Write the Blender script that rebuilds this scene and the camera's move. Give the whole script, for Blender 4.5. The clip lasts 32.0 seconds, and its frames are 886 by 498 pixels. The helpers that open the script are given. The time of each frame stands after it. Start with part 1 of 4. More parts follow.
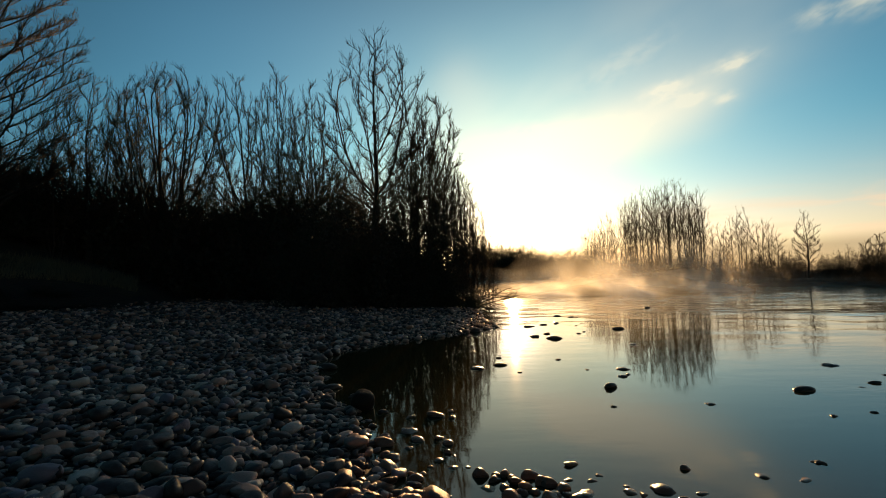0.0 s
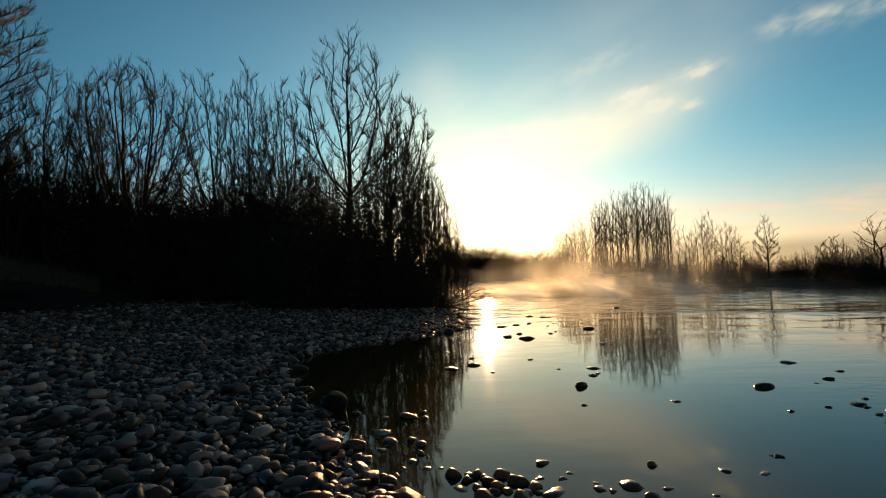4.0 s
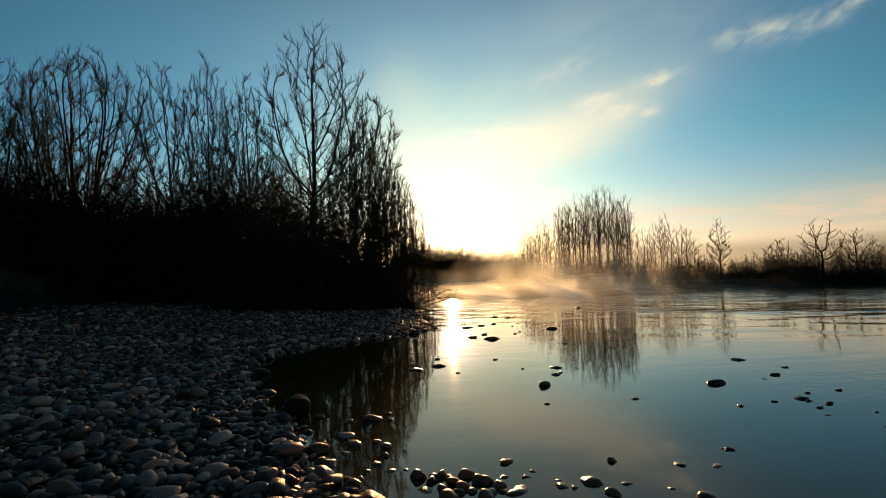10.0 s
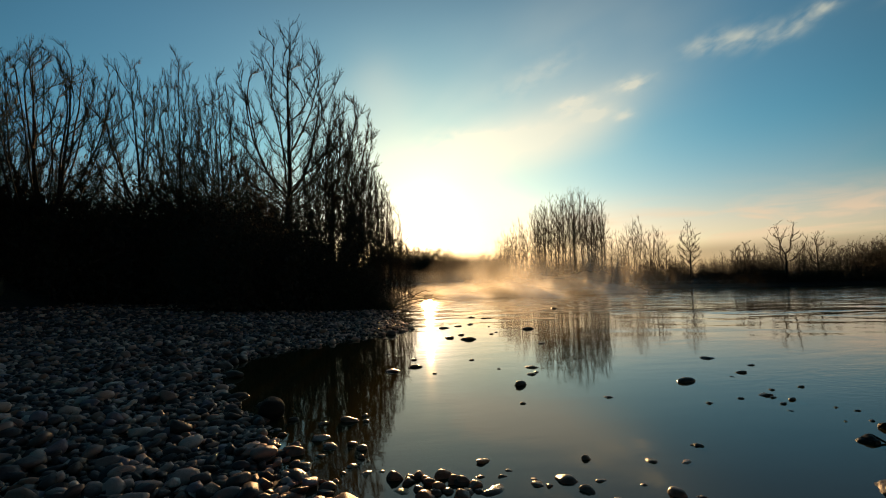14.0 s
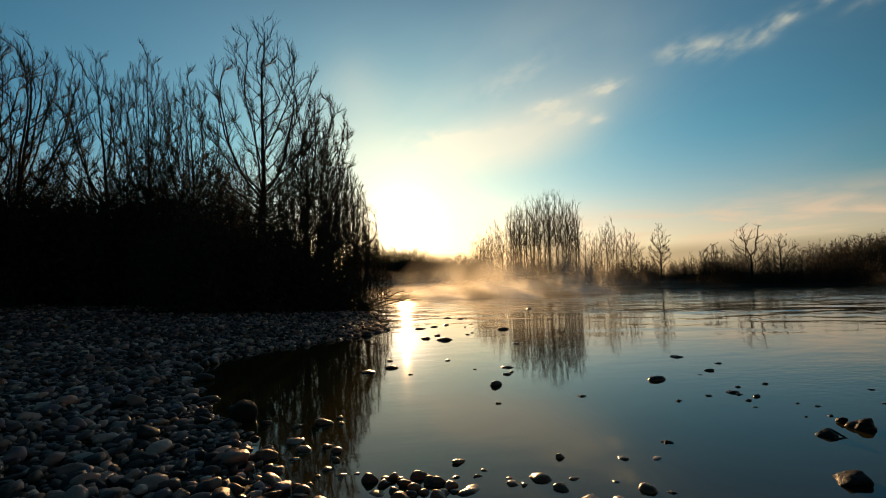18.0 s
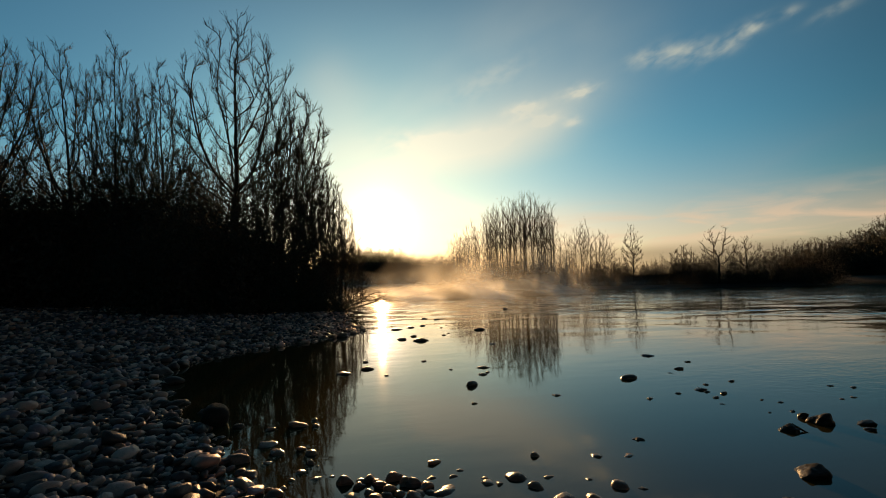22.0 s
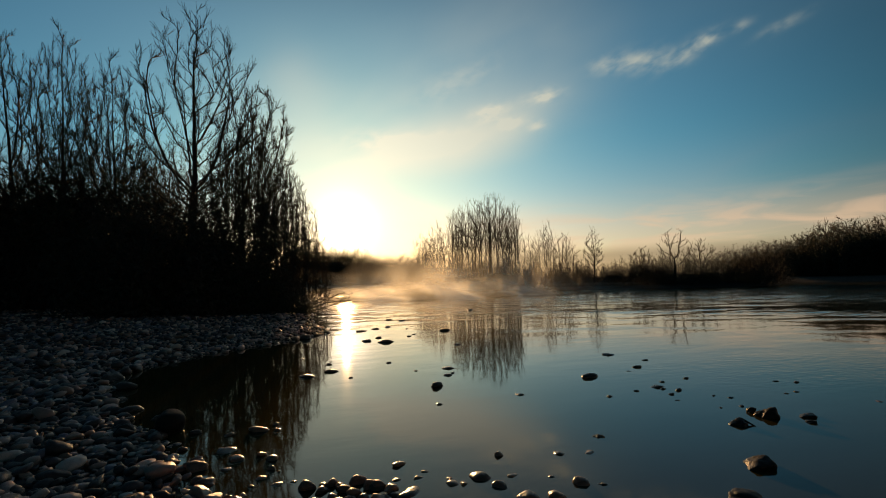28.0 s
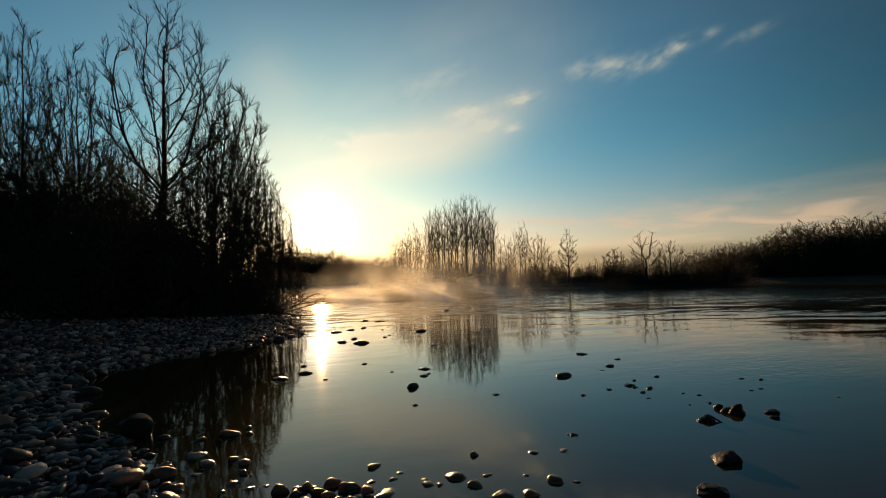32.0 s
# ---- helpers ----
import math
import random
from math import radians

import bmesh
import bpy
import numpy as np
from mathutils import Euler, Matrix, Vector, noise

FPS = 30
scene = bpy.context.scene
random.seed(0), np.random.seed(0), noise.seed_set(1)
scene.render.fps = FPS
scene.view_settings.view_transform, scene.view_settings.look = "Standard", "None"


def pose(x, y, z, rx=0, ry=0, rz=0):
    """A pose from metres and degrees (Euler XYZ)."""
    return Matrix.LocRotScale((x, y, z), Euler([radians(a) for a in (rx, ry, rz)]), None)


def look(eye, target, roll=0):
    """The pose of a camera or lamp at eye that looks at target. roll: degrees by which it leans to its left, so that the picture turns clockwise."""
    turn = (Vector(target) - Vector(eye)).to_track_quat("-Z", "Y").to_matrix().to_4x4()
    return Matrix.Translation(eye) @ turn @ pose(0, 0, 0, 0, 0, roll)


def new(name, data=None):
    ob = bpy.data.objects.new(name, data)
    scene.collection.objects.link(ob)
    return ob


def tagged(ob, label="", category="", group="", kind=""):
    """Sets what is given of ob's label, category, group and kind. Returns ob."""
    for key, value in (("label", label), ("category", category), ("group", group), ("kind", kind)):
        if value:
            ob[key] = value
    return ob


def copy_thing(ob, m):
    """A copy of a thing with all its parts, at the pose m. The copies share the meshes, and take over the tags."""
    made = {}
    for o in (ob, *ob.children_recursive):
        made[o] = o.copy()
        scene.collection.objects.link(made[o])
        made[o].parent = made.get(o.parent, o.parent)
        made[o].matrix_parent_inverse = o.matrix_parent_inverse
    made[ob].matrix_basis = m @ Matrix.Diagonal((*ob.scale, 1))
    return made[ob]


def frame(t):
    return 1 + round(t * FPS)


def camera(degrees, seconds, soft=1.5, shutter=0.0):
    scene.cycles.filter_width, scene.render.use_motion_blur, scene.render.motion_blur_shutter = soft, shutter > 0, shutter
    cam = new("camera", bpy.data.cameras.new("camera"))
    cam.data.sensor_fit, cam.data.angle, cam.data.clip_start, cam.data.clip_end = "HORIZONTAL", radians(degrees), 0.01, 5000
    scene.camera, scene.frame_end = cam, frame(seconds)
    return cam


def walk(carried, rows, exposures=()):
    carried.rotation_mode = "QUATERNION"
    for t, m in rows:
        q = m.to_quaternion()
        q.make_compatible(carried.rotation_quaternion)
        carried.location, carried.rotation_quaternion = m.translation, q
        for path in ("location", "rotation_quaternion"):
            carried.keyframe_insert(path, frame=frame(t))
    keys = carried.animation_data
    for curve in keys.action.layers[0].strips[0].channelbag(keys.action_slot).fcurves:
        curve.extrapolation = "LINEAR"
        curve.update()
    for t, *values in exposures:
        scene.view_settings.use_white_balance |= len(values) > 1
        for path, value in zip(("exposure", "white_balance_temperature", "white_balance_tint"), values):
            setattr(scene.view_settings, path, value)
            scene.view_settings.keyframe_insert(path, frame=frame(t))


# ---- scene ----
# ======== camera: a slow pan to the right on a tripod, 1 m above the water ========
cam = camera(86.26, 32.0, soft=1.0)
TURN = [(0.0, 0.15), (1.0, -0.9), (2.0, -1.56), (3.0, -2.3), (6.0, -4.39), (9.0, -6.47), (12.0, -8.53), (14.0, -9.93),
        (17.0, -12.07), (20.0, -14.23), (23.0, -16.33), (25.0, -17.71), (28.0, -19.8), (30.0, -21.26), (32.0, -22.66)]
walk(cam, [(t, pose(0, 0, 1.0, 93.927, 1.585, yaw)) for t, yaw in TURN],
     exposures=[(0.0, 0.6, 11900, 20), (14.0, 0.40, 11500, 20), (32.0, 0.15, 11200, 20)])

# ======== sky and sun ========
SUN_AZ, SUN_EL = 8.2, 6.9            # degrees to the right of +y, and up


def direction(az, el):
    a, e = radians(az), radians(el)
    return Vector((math.sin(a) * math.cos(e), math.cos(a) * math.cos(e), math.sin(e)))


class Nodes:
    """Short writing for node trees."""

    def __init__(self, tree):
        self.tree = tree
        tree.nodes.clear()

    def add(self, kind, inputs=(), **settings):
        node = self.tree.nodes.new(kind)
        for key, value in settings.items():
            setattr(node, key, value)
        for key, value in dict(inputs).items():
            if isinstance(value, bpy.types.NodeSocket):
                self.tree.links.new(value, node.inputs[key])
            else:
                node.inputs[key].default_value = value
        return node

    def math(self, op, a, b=0.0, c=0.0, clamp=False):
        return self.add("ShaderNodeMath", {0: a, 1: b, 2: c}, operation=op, use_clamp=clamp).outputs[0]

    def mix(self, fac, a, b, blend="MIX"):
        n = self.add("ShaderNodeMix", {0: fac, 6: a, 7: b}, data_type="RGBA", blend_type=blend)
        return n.outputs[2]

    def noise(self, vector, scale, detail=4.0, rough=0.55, distortion=0.0):
        return self.add("ShaderNodeTexNoise", {"Vector": vector, "Scale": scale, "Detail": detail, "Roughness": rough,
                                               "Distortion": distortion}).outputs[0]

    def ramp(self, fac, *stops):
        n = self.add("ShaderNodeValToRGB", {0: fac})
        e = n.color_ramp.elements
        while len(e) < len(stops):
            e.new(0.5)
        for k, (p, c) in zip(e, stops):
            k.position, k.color = p, (*c, 1) if len(c) == 3 else c
        return n.outputs[0]

    def step(self, value, lo, hi):
        return self.add("ShaderNodeMapRange", {0: value, 1: lo, 2: hi, 3: 0.0, 4: 1.0},
                        interpolation_type="SMOOTHSTEP").outputs[0]

    def scaled(self, vector, size=(1, 1, 1), turn=(0, 0, 0)):
        return self.add("ShaderNodeMapping", {"Vector": vector, "Scale": size, "Rotation": turn}).outputs[0]


def bell(n, value, middle, width):
    d = n.math("DIVIDE", n.math("SUBTRACT", value, middle), width)
    return n.math("EXPONENT", n.math("MULTIPLY", n.math("MULTIPLY", d, d), -1.0))


world = bpy.data.worlds.new("winter_morning_sky")
scene.world = world
world.use_nodes = True
n = Nodes(world.node_tree)
way = n.add("ShaderNodeTexCoord").outputs["Generated"]
sky = n.add("ShaderNodeTexSky", sky_type="NISHITA", sun_disc=False, sun_elevation=radians(SUN_EL),
            sun_rotation=radians(SUN_AZ), altitude=100.0, air_density=1.0, dust_density=0.6, ozone_density=3.0)
xyz = n.add("ShaderNodeSeparateXYZ", {0: way})
az = n.math("MULTIPLY", n.math("ARCTAN2", xyz.outputs[0], xyz.outputs[1]), 180 / math.pi)
el = n.math("MULTIPLY", n.math("ARCSINE", xyz.outputs[2]), 180 / math.pi)
toward = n.add("ShaderNodeVectorMath", {0: way, 1: direction(SUN_AZ, SUN_EL)}, operation="DOT_PRODUCT").outputs["Value"]
off = n.math("MULTIPLY", n.math("ARCCOSINE", n.math("MINIMUM", toward, 0.999999)), 180 / math.pi)
# thin cloud: one long streaked band that rises to the right of the sun, faint veils, low streaks over the horizon
flat = n.add("ShaderNodeCombineXYZ", {0: az, 1: n.math("SUBTRACT", el, n.math("MULTIPLY", az, 0.22)), 2: 0.0}).outputs[0]
veil = n.noise(n.scaled(flat, (0.04, 0.085, 1)), 1.0, 3.0, 0.45, 0.2)
line = n.math("ADD", 12.6, n.math("MULTIPLY", n.math("SUBTRACT", az, 8.0), 0.34))
line = n.math("MINIMUM", line, n.math("ADD", 18.5, n.math("MULTIPLY", az, 0.105)))
puff = n.noise(n.scaled(flat, (0.32, 0.6, 1)), 1.5, 3.0, 0.45, 0.2)


def streak(az0, el0, long, high, tilt, strength):
    """One soft cloud: its bearing, height, half length, half thickness and slope."""
    c, s = math.cos(radians(tilt)), math.sin(radians(tilt))
    da, de = n.math("SUBTRACT", az, az0), n.math("SUBTRACT", el, el0)
    along = n.math("ADD", n.math("MULTIPLY", da, c), n.math("MULTIPLY", de, s))
    over = n.math("SUBTRACT", n.math("MULTIPLY", de, c), n.math("MULTIPLY", da, s))
    body = n.math("MULTIPLY", bell(n, along, 0.0, long), bell(n, over, 0.0, high * 1.35))
    if high > 2:                      # broad and smooth
        return n.math("MULTIPLY", n.math("MULTIPLY", body, strength), n.math("ADD", 0.35, n.math("MULTIPLY", veil, 0.6)))
    return n.math("MULTIPLY", n.math("MULTIPLY", body, strength * 0.72), n.step(n.math("ADD", puff, n.math("MULTIPLY", body, 0.12)), 0.26, 0.86))


band = 0.0
for cloud in ((32.8, 21.0, 1.9, 0.55, 6, 1.5), (26.2, 19.8, 2.4, 0.6, 14, 1.1), (28.6, 18.5, 1.5, 0.5, 4, 1.1), (31.6, 17.9, 1.4, 0.5, -6, 0.8), (26.0, 18.4, 8.0, 2.2, 14, 0.75),
              (17.0, 16.6, 6.0, 0.9, 0, 0.6), (12.0, 16.9, 4.0, 0.8, -4, 0.4), (17.0, 15.4, 9.0, 2.1, 10, 0.66), (22.0, 23.4, 5.0, 1.1, 20, 0.35), (2.5, 23.2, 3.4, 2.6, 60, 0.3),
              (40.0, 23.3, 1.8, 0.6, 2, 0.8), (43.8, 23.1, 3.0, 0.8, -4, 1.1), (48.6, 23.1, 2.6, 0.6, 20, 1.0), (50.5, 23.8, 1.2, 0.4, 16, 0.9), (53.6, 24.2, 0.9, 0.35, 10, 0.6),
              (57.0, 23.3, 1.8, 0.35, 12, 0.7)):
    band = n.math("ADD", band, streak(*cloud))
wide = n.math("MULTIPLY", n.math("MULTIPLY", bell(n, el, n.math("ADD", line, 2.0), 9.0), n.math("ADD", 0.35, n.math("MULTIPLY", n.step(veil, 0.3, 0.7), 0.6))), n.math("SUBTRACT", 0.8, n.math("MULTIPLY", n.step(az, 22.0, 46.0), 0.75)))
wide = n.math("MULTIPLY", wide, n.step(az, -16.0, 2.0))
level = n.add("ShaderNodeCombineXYZ", {0: az, 1: el, 2: 3.0}).outputs[0]
streaks = n.noise(n.scaled(level, (0.12, 0.62, 1), (0, 0, 0.04)), 1.0, 4.0, 0.5, 0.7)
low = n.math("MULTIPLY", n.math("MULTIPLY", bell(n, el, 5.0, 2.6), n.step(az, 12.0, 26.0)), n.math("ADD", 0.38, n.math("MULTIPLY", n.step(streaks, 0.4, 0.64), 0.55)))
bank = n.math("MULTIPLY", n.math("MULTIPLY", n.step(el, 3.9, 2.4), n.step(az, 8.0, 13.0)), 0.75)
cover = n.math("MINIMUM", n.math("ADD", band, wide), 1.0)
near_sun = n.math("EXPONENT", n.math("DIVIDE", off, -16.0))
lit = n.mix(near_sun, (0.36, 0.51, 0.57, 1), (1.0, 1.04, 1.04, 1))
air = n.add("ShaderNodeVectorMath", {0: sky.outputs[0], "Scale": 0.15}, operation="SCALE").outputs[0]
cool = n.math("MAXIMUM", n.step(el, 2.5, 17.0), n.math("MULTIPLY", n.math("MULTIPLY", n.step(off, 26.0, 52.0), n.step(az, 10.0, -15.0)), 0.9))
cool = n.math("MAXIMUM", cool, n.math("MULTIPLY", n.math("MULTIPLY", n.step(az, 34.0, 60.0), n.step(el, 4.0, 11.0)), 0.85))
tone = n.mix(cool, (0.82, 0.90, 1.04, 1), (0.12, 0.82, 1.08, 1))     # warm haze low down, clear blue-green air above
air = n.mix(1.0, air, tone, "MULTIPLY")
fall = n.math("ADD", 0.33, n.math("MULTIPLY", n.math("EXPONENT", n.math("DIVIDE", off, -48.0)), 0.75))
fall = n.math("SUBTRACT", fall, n.math("MULTIPLY", n.math("EXPONENT", n.math("DIVIDE", off, -10.0)), 0.9))
fall = n.math("MULTIPLY", fall, n.math("SUBTRACT", 1.0, n.math("MULTIPLY", n.step(off, 38.0, 75.0), 0.58)))
fall = n.math("MULTIPLY", fall, n.math("SUBTRACT", 1.2, n.math("MULTIPLY", n.step(el, 9.0, 27.0), 0.04)))    # deeper towards the zenith
fall = n.math("MULTIPLY", fall, n.math("SUBTRACT", 1.0, n.math("MULTIPLY", n.step(el, 26.0, 45.0), 0.42)))
fall = n.math("ADD", fall, n.math("MULTIPLY", n.step(off, 95.0, 140.0), 0.01))         # the sky behind, lit by the low sun
air = n.add("ShaderNodeVectorMath", {0: air, "Scale": fall}, operation="SCALE").outputs[0]
air = n.mix(n.math("MULTIPLY", cover, 0.7), air, lit)
air = n.mix(n.math("MULTIPLY", low, 0.75), air, (0.56, 0.49, 0.45, 1))
air = n.mix(bank, air, n.mix(near_sun, (0.13, 0.15, 0.16, 1), (0.9, 0.7, 0.45, 1)))
glow = n.math("ADD", n.math("MULTIPLY", n.math("EXPONENT", n.math("DIVIDE", off, -1.6)), 4.0),
              n.math("MULTIPLY", n.math("EXPONENT", n.math("DIVIDE", off, -5.0)), 0.06))
glow = n.math("ADD", glow, n.math("MULTIPLY", n.math("EXPONENT", n.math("DIVIDE", off, -9.0)), 0.10))
glow = n.math("ADD", glow, n.math("MULTIPLY", bell(n, off, 0.0, 24.0), 0.12))
aureole = n.mix(1.0, (0.94, 0.95, 0.96, 1), n.add("ShaderNodeCombineColor", {0: glow, 1: glow, 2: glow}).outputs[0], "MULTIPLY")
total = n.add("ShaderNodeVectorMath", {0: air, 1: aureole}, operation="ADD").outputs[0]
back = n.add("ShaderNodeBackground", {"Color": total, "Strength": 1.0})
n.add("ShaderNodeOutputWorld", {"Surface": back.outputs[0]})

sun = new("sun", bpy.data.lights.new("sun", "SUN"))
sun.data.energy, sun.data.angle, sun.data.color = 4.2, radians(0.6), (1.0, 0.72, 0.45)
sun.matrix_world = look(direction(SUN_AZ, SUN_EL) * 100, (0, 0, 0))

# ======== materials ========


def material(name):
    m = bpy.data.materials.new(name)
    m.use_nodes = True
    return m, Nodes(m.node_tree)


def finish(m, n, color, rough=0.7, normal=None, **more):
    ins = {"Base Color": color, "Roughness": rough, **more}
    if normal is not None:
        ins["Normal"] = normal
    bsdf = n.add("ShaderNodeBsdfPrincipled", ins)
    n.add("ShaderNodeOutputMaterial", {"Surface": bsdf.outputs[0]})
    return m


def bump(n, height, strength, distance):
    return n.add("ShaderNodeBump", {"Height": height, "Strength": strength, "Distance": distance}).outputs[0]


STONE_TINTS = [(0.0, (0.030, 0.016, 0.014)), (0.14, (0.129, 0.066, 0.056)), (0.28, (0.386, 0.217, 0.181)), (0.38, (0.069, 0.030, 0.023)),
               (0.5, (0.592, 0.349, 0.289)), (0.6, (0.078, 0.050, 0.053)), (0.68, (0.386, 0.170, 0.108)), (0.75, (0.270, 0.199, 0.235)), (0.83, (0.710, 0.501, 0.418)),
               (0.89, (0.069, 0.030, 0.026)), (0.95, (0.840, 0.644, 0.553)), (1.0, (0.365, 0.080, 0.054))]


def stone_material(name, per_object, dry, wet_to, tints=STONE_TINTS, gloss=0.55, pale=0.35):
    """River stone: a tint for each piece, mottled, dark and glossy where the water wets it."""
    m, n = material(name)
    geo = n.add("ShaderNodeNewGeometry")
    rand = n.add("ShaderNodeObjectInfo").outputs["Random"] if per_object else geo.outputs["Random Per Island"]
    tint = n.ramp(rand, *tints)
    tint.node.color_ramp.interpolation = "CONSTANT" if len(tints) > 6 else "LINEAR"
    pos = geo.outputs["Position"]
    blotch = n.noise(pos, 18.0, 4.0, 0.6)
    grain = n.noise(pos, 160.0, 3.0, 0.6)
    col = n.mix(n.math("MULTIPLY", n.step(blotch, 0.42, 0.72), pale), tint, n.mix(0.5, tint, (0.16, 0.14, 0.115, 1)))
    col = n.mix(n.math("MULTIPLY", n.step(grain, 0.5, 0.75), 0.35), col, (0.06, 0.055, 0.05, 1))
    z = n.add("ShaderNodeSeparateXYZ", {0: pos}).outputs[2]
    wet = n.step(n.math("ADD", z, n.math("MULTIPLY", blotch, 0.06)), wet_to + 0.05, wet_to)
    col = n.mix(n.math("MULTIPLY", wet, 0.2), col, (0.03, 0.022, 0.016, 1))
    rough = n.math("SUBTRACT", dry, n.math("MULTIPLY", wet, dry * 0.45))
    return finish(m, n, col, rough, bump(n, n.math("ADD", blotch, n.math("MULTIPLY", grain, 0.5)), 0.6, 0.008), **{"Specular IOR Level": gloss})


pebble_mat = stone_material("river_pebble", False, 0.5, 0.03)
pebble_piece_mat = stone_material("river_pebble_piece", True, 0.5, 0.03)
WET_TINTS = [(0.0, (0.06, 0.036, 0.026)), (0.25, (0.24, 0.125, 0.08)), (0.45, (0.10, 0.066, 0.05)), (0.65, (0.28, 0.14, 0.085)), (0.85, (0.15, 0.10, 0.072)),
             (1.0, (0.32, 0.21, 0.145))]
boulder_mat = stone_material("wet_river_stone", True, 0.42, 0.03, WET_TINTS, 0.5, 0.12)
dark_stone_mat = stone_material("dark_wet_stone", True, 0.45, 0.03, [(0.0, (0.03, 0.02, 0.014)), (0.5, (0.075, 0.05, 0.036)), (1.0, (0.05, 0.032, 0.024))], 0.4, 0.1)
rock_mat = stone_material("dark_wet_rock", True, 0.66, 0.04, [(0.0, (0.010, 0.008, 0.007)), (1.0, (0.022, 0.017, 0.014))], 0.14, 0.05)
pale_stone_mat = stone_material("pale_river_stone", True, 0.5, 0.0, [(0.0, (0.42, 0.33, 0.22)), (1.0, (0.5, 0.42, 0.3))], 0.3, 0.1)


def ground_material():
    m, n = material("gravel_and_silt")
    pos = n.add("ShaderNodeNewGeometry").outputs["Position"]
    big, mid, cell = n.noise(pos, 0.35, 5.0), n.noise(pos, 6.0, 5.0), n.add("ShaderNodeTexVoronoi", {"Vector": pos, "Scale": 14.0})
    col = n.mix(mid, (0.008, 0.007, 0.006, 1), (0.035, 0.029, 0.024, 1))
    col = n.mix(n.math("MULTIPLY", n.step(big, 0.45, 0.65), 0.6), col, (0.06, 0.055, 0.032, 1))
    col = n.mix(0.3, col, cell.outputs["Color"], "OVERLAY")
    return finish(m, n, col, 0.85, bump(n, n.math("SUBTRACT", mid, cell.outputs["Distance"]), 0.6, 0.04))


def water_material():
    m, n = material("river_water")
    pos = n.add("ShaderNodeNewGeometry").outputs["Position"]
    p = n.add("ShaderNodeSeparateXYZ", {0: pos})
    span = n.math("SQRT", n.math("ADD", n.math("MULTIPLY", p.outputs[0], p.outputs[0]), n.math("MULTIPLY", p.outputs[1], p.outputs[1])))
    swell = n.noise(n.scaled(pos, (1.0, 2.2, 1), (0, 0, 0.25)), 1.1, 3.0, 0.5)
    ripple = n.noise(n.scaled(pos, (2.0, 6.0, 1), (0, 0, 0.2)), 2.2, 4.0, 0.6)
    patch = n.step(n.noise(n.scaled(pos, (0.06, 0.22, 1), (0, 0, 0.3)), 1.0, 3.0, 0.5), 0.44, 0.66)
    running = n.math("MULTIPLY", n.math("ADD", n.step(span, 10.0, 19.0), n.math("MULTIPLY", n.step(span, 15.0, 24.0), 1.6)), n.math("ADD", 0.25, n.math("MULTIPLY", patch, 0.9)))
    calm = n.math("MULTIPLY", swell, n.math("ADD", 0.0014, n.math("MULTIPLY", n.step(span, 4.0, 9.0), 0.0026)))
    lines = n.noise(n.scaled(pos, (0.3, 2.2, 1), (0, 0, 0.12)), 1.0, 4.0, 0.6)
    rough_water = n.math("MULTIPLY", n.math("MULTIPLY", n.math("ADD", ripple, n.math("MULTIPLY", lines, 1.6)), running), 0.0018)
    shoal = n.math("ADD", bell(n, span, 15.2, 1.3), n.math("MULTIPLY", bell(n, span, 23.0, 2.5), 0.8))
    shoal = n.math("MULTIPLY", shoal, n.math("MULTIPLY", n.step(p.outputs[0], 3.0, 7.0), n.step(n.noise(n.scaled(pos, (0.12, 0.5, 1)), 1.0, 3.0), 0.38, 0.6)))
    crests = n.noise(n.scaled(pos, (0.5, 1.8, 1), (0, 0, 0.4)), 1.0, 3.0, 0.55, 0.4)
    rough_water = n.math("ADD", rough_water, n.math("MULTIPLY", n.math("MULTIPLY", crests, shoal), 0.06))
    ruffle = n.math("MULTIPLY", n.math("MULTIPLY", n.step(p.outputs[0], 1.6, 4.5), n.step(span, 11.0, 6.0)), n.noise(n.scaled(pos, (1, 1.8, 1)), 7.0, 3.0))
    rough_water = n.math("ADD", rough_water, n.math("MULTIPLY", n.math("MULTIPLY", ruffle, patch), 0.005))
    tiny = n.math("MULTIPLY", n.noise(n.scaled(pos, (1, 2.5, 1)), 9.0, 2.0), 0.00022)
    height = n.math("ADD", n.math("ADD", calm, rough_water), tiny)
    silt = n.mix(n.noise(pos, 0.8, 3.0), (0.03, 0.026, 0.01, 1), (0.048, 0.04, 0.016, 1))
    return finish(m, n, silt, n.math("ADD", 0.03, n.math("ADD", n.math("MULTIPLY", n.step(span, 7.0, 20.0), 0.04), n.math("MULTIPLY", n.step(span, 16.0, 26.0), 0.04))), bump(n, height, 1.0, 1.0), **{"IOR": 1.33})


def bark_material(name, dark, pale):
    m, n = material(name)
    pos = n.add("ShaderNodeNewGeometry").outputs["Position"]
    ridges = n.noise(n.scaled(pos, (9, 9, 1.4)), 2.0, 5.0, 0.65)
    patches = n.noise(pos, 1.6, 3.0)
    col = n.mix(ridges, dark, pale)
    col = n.mix(n.math("MULTIPLY", n.step(patches, 0.5, 0.7), 0.4), col, (0.04, 0.045, 0.028, 1))
    return finish(m, n, col, 0.85, bump(n, ridges, 0.7, 0.03))


def leaf_material(name, a, b):
    m, n = material(name)
    geo = n.add("ShaderNodeNewGeometry")
    col = n.mix(geo.outputs["Random Per Island"], a, b)
    col = n.mix(n.math("MULTIPLY", n.noise(geo.outputs["Position"], 3.0, 3.0), 0.4), col, (0.03, 0.03, 0.02, 1))
    return finish(m, n, col, 0.75)


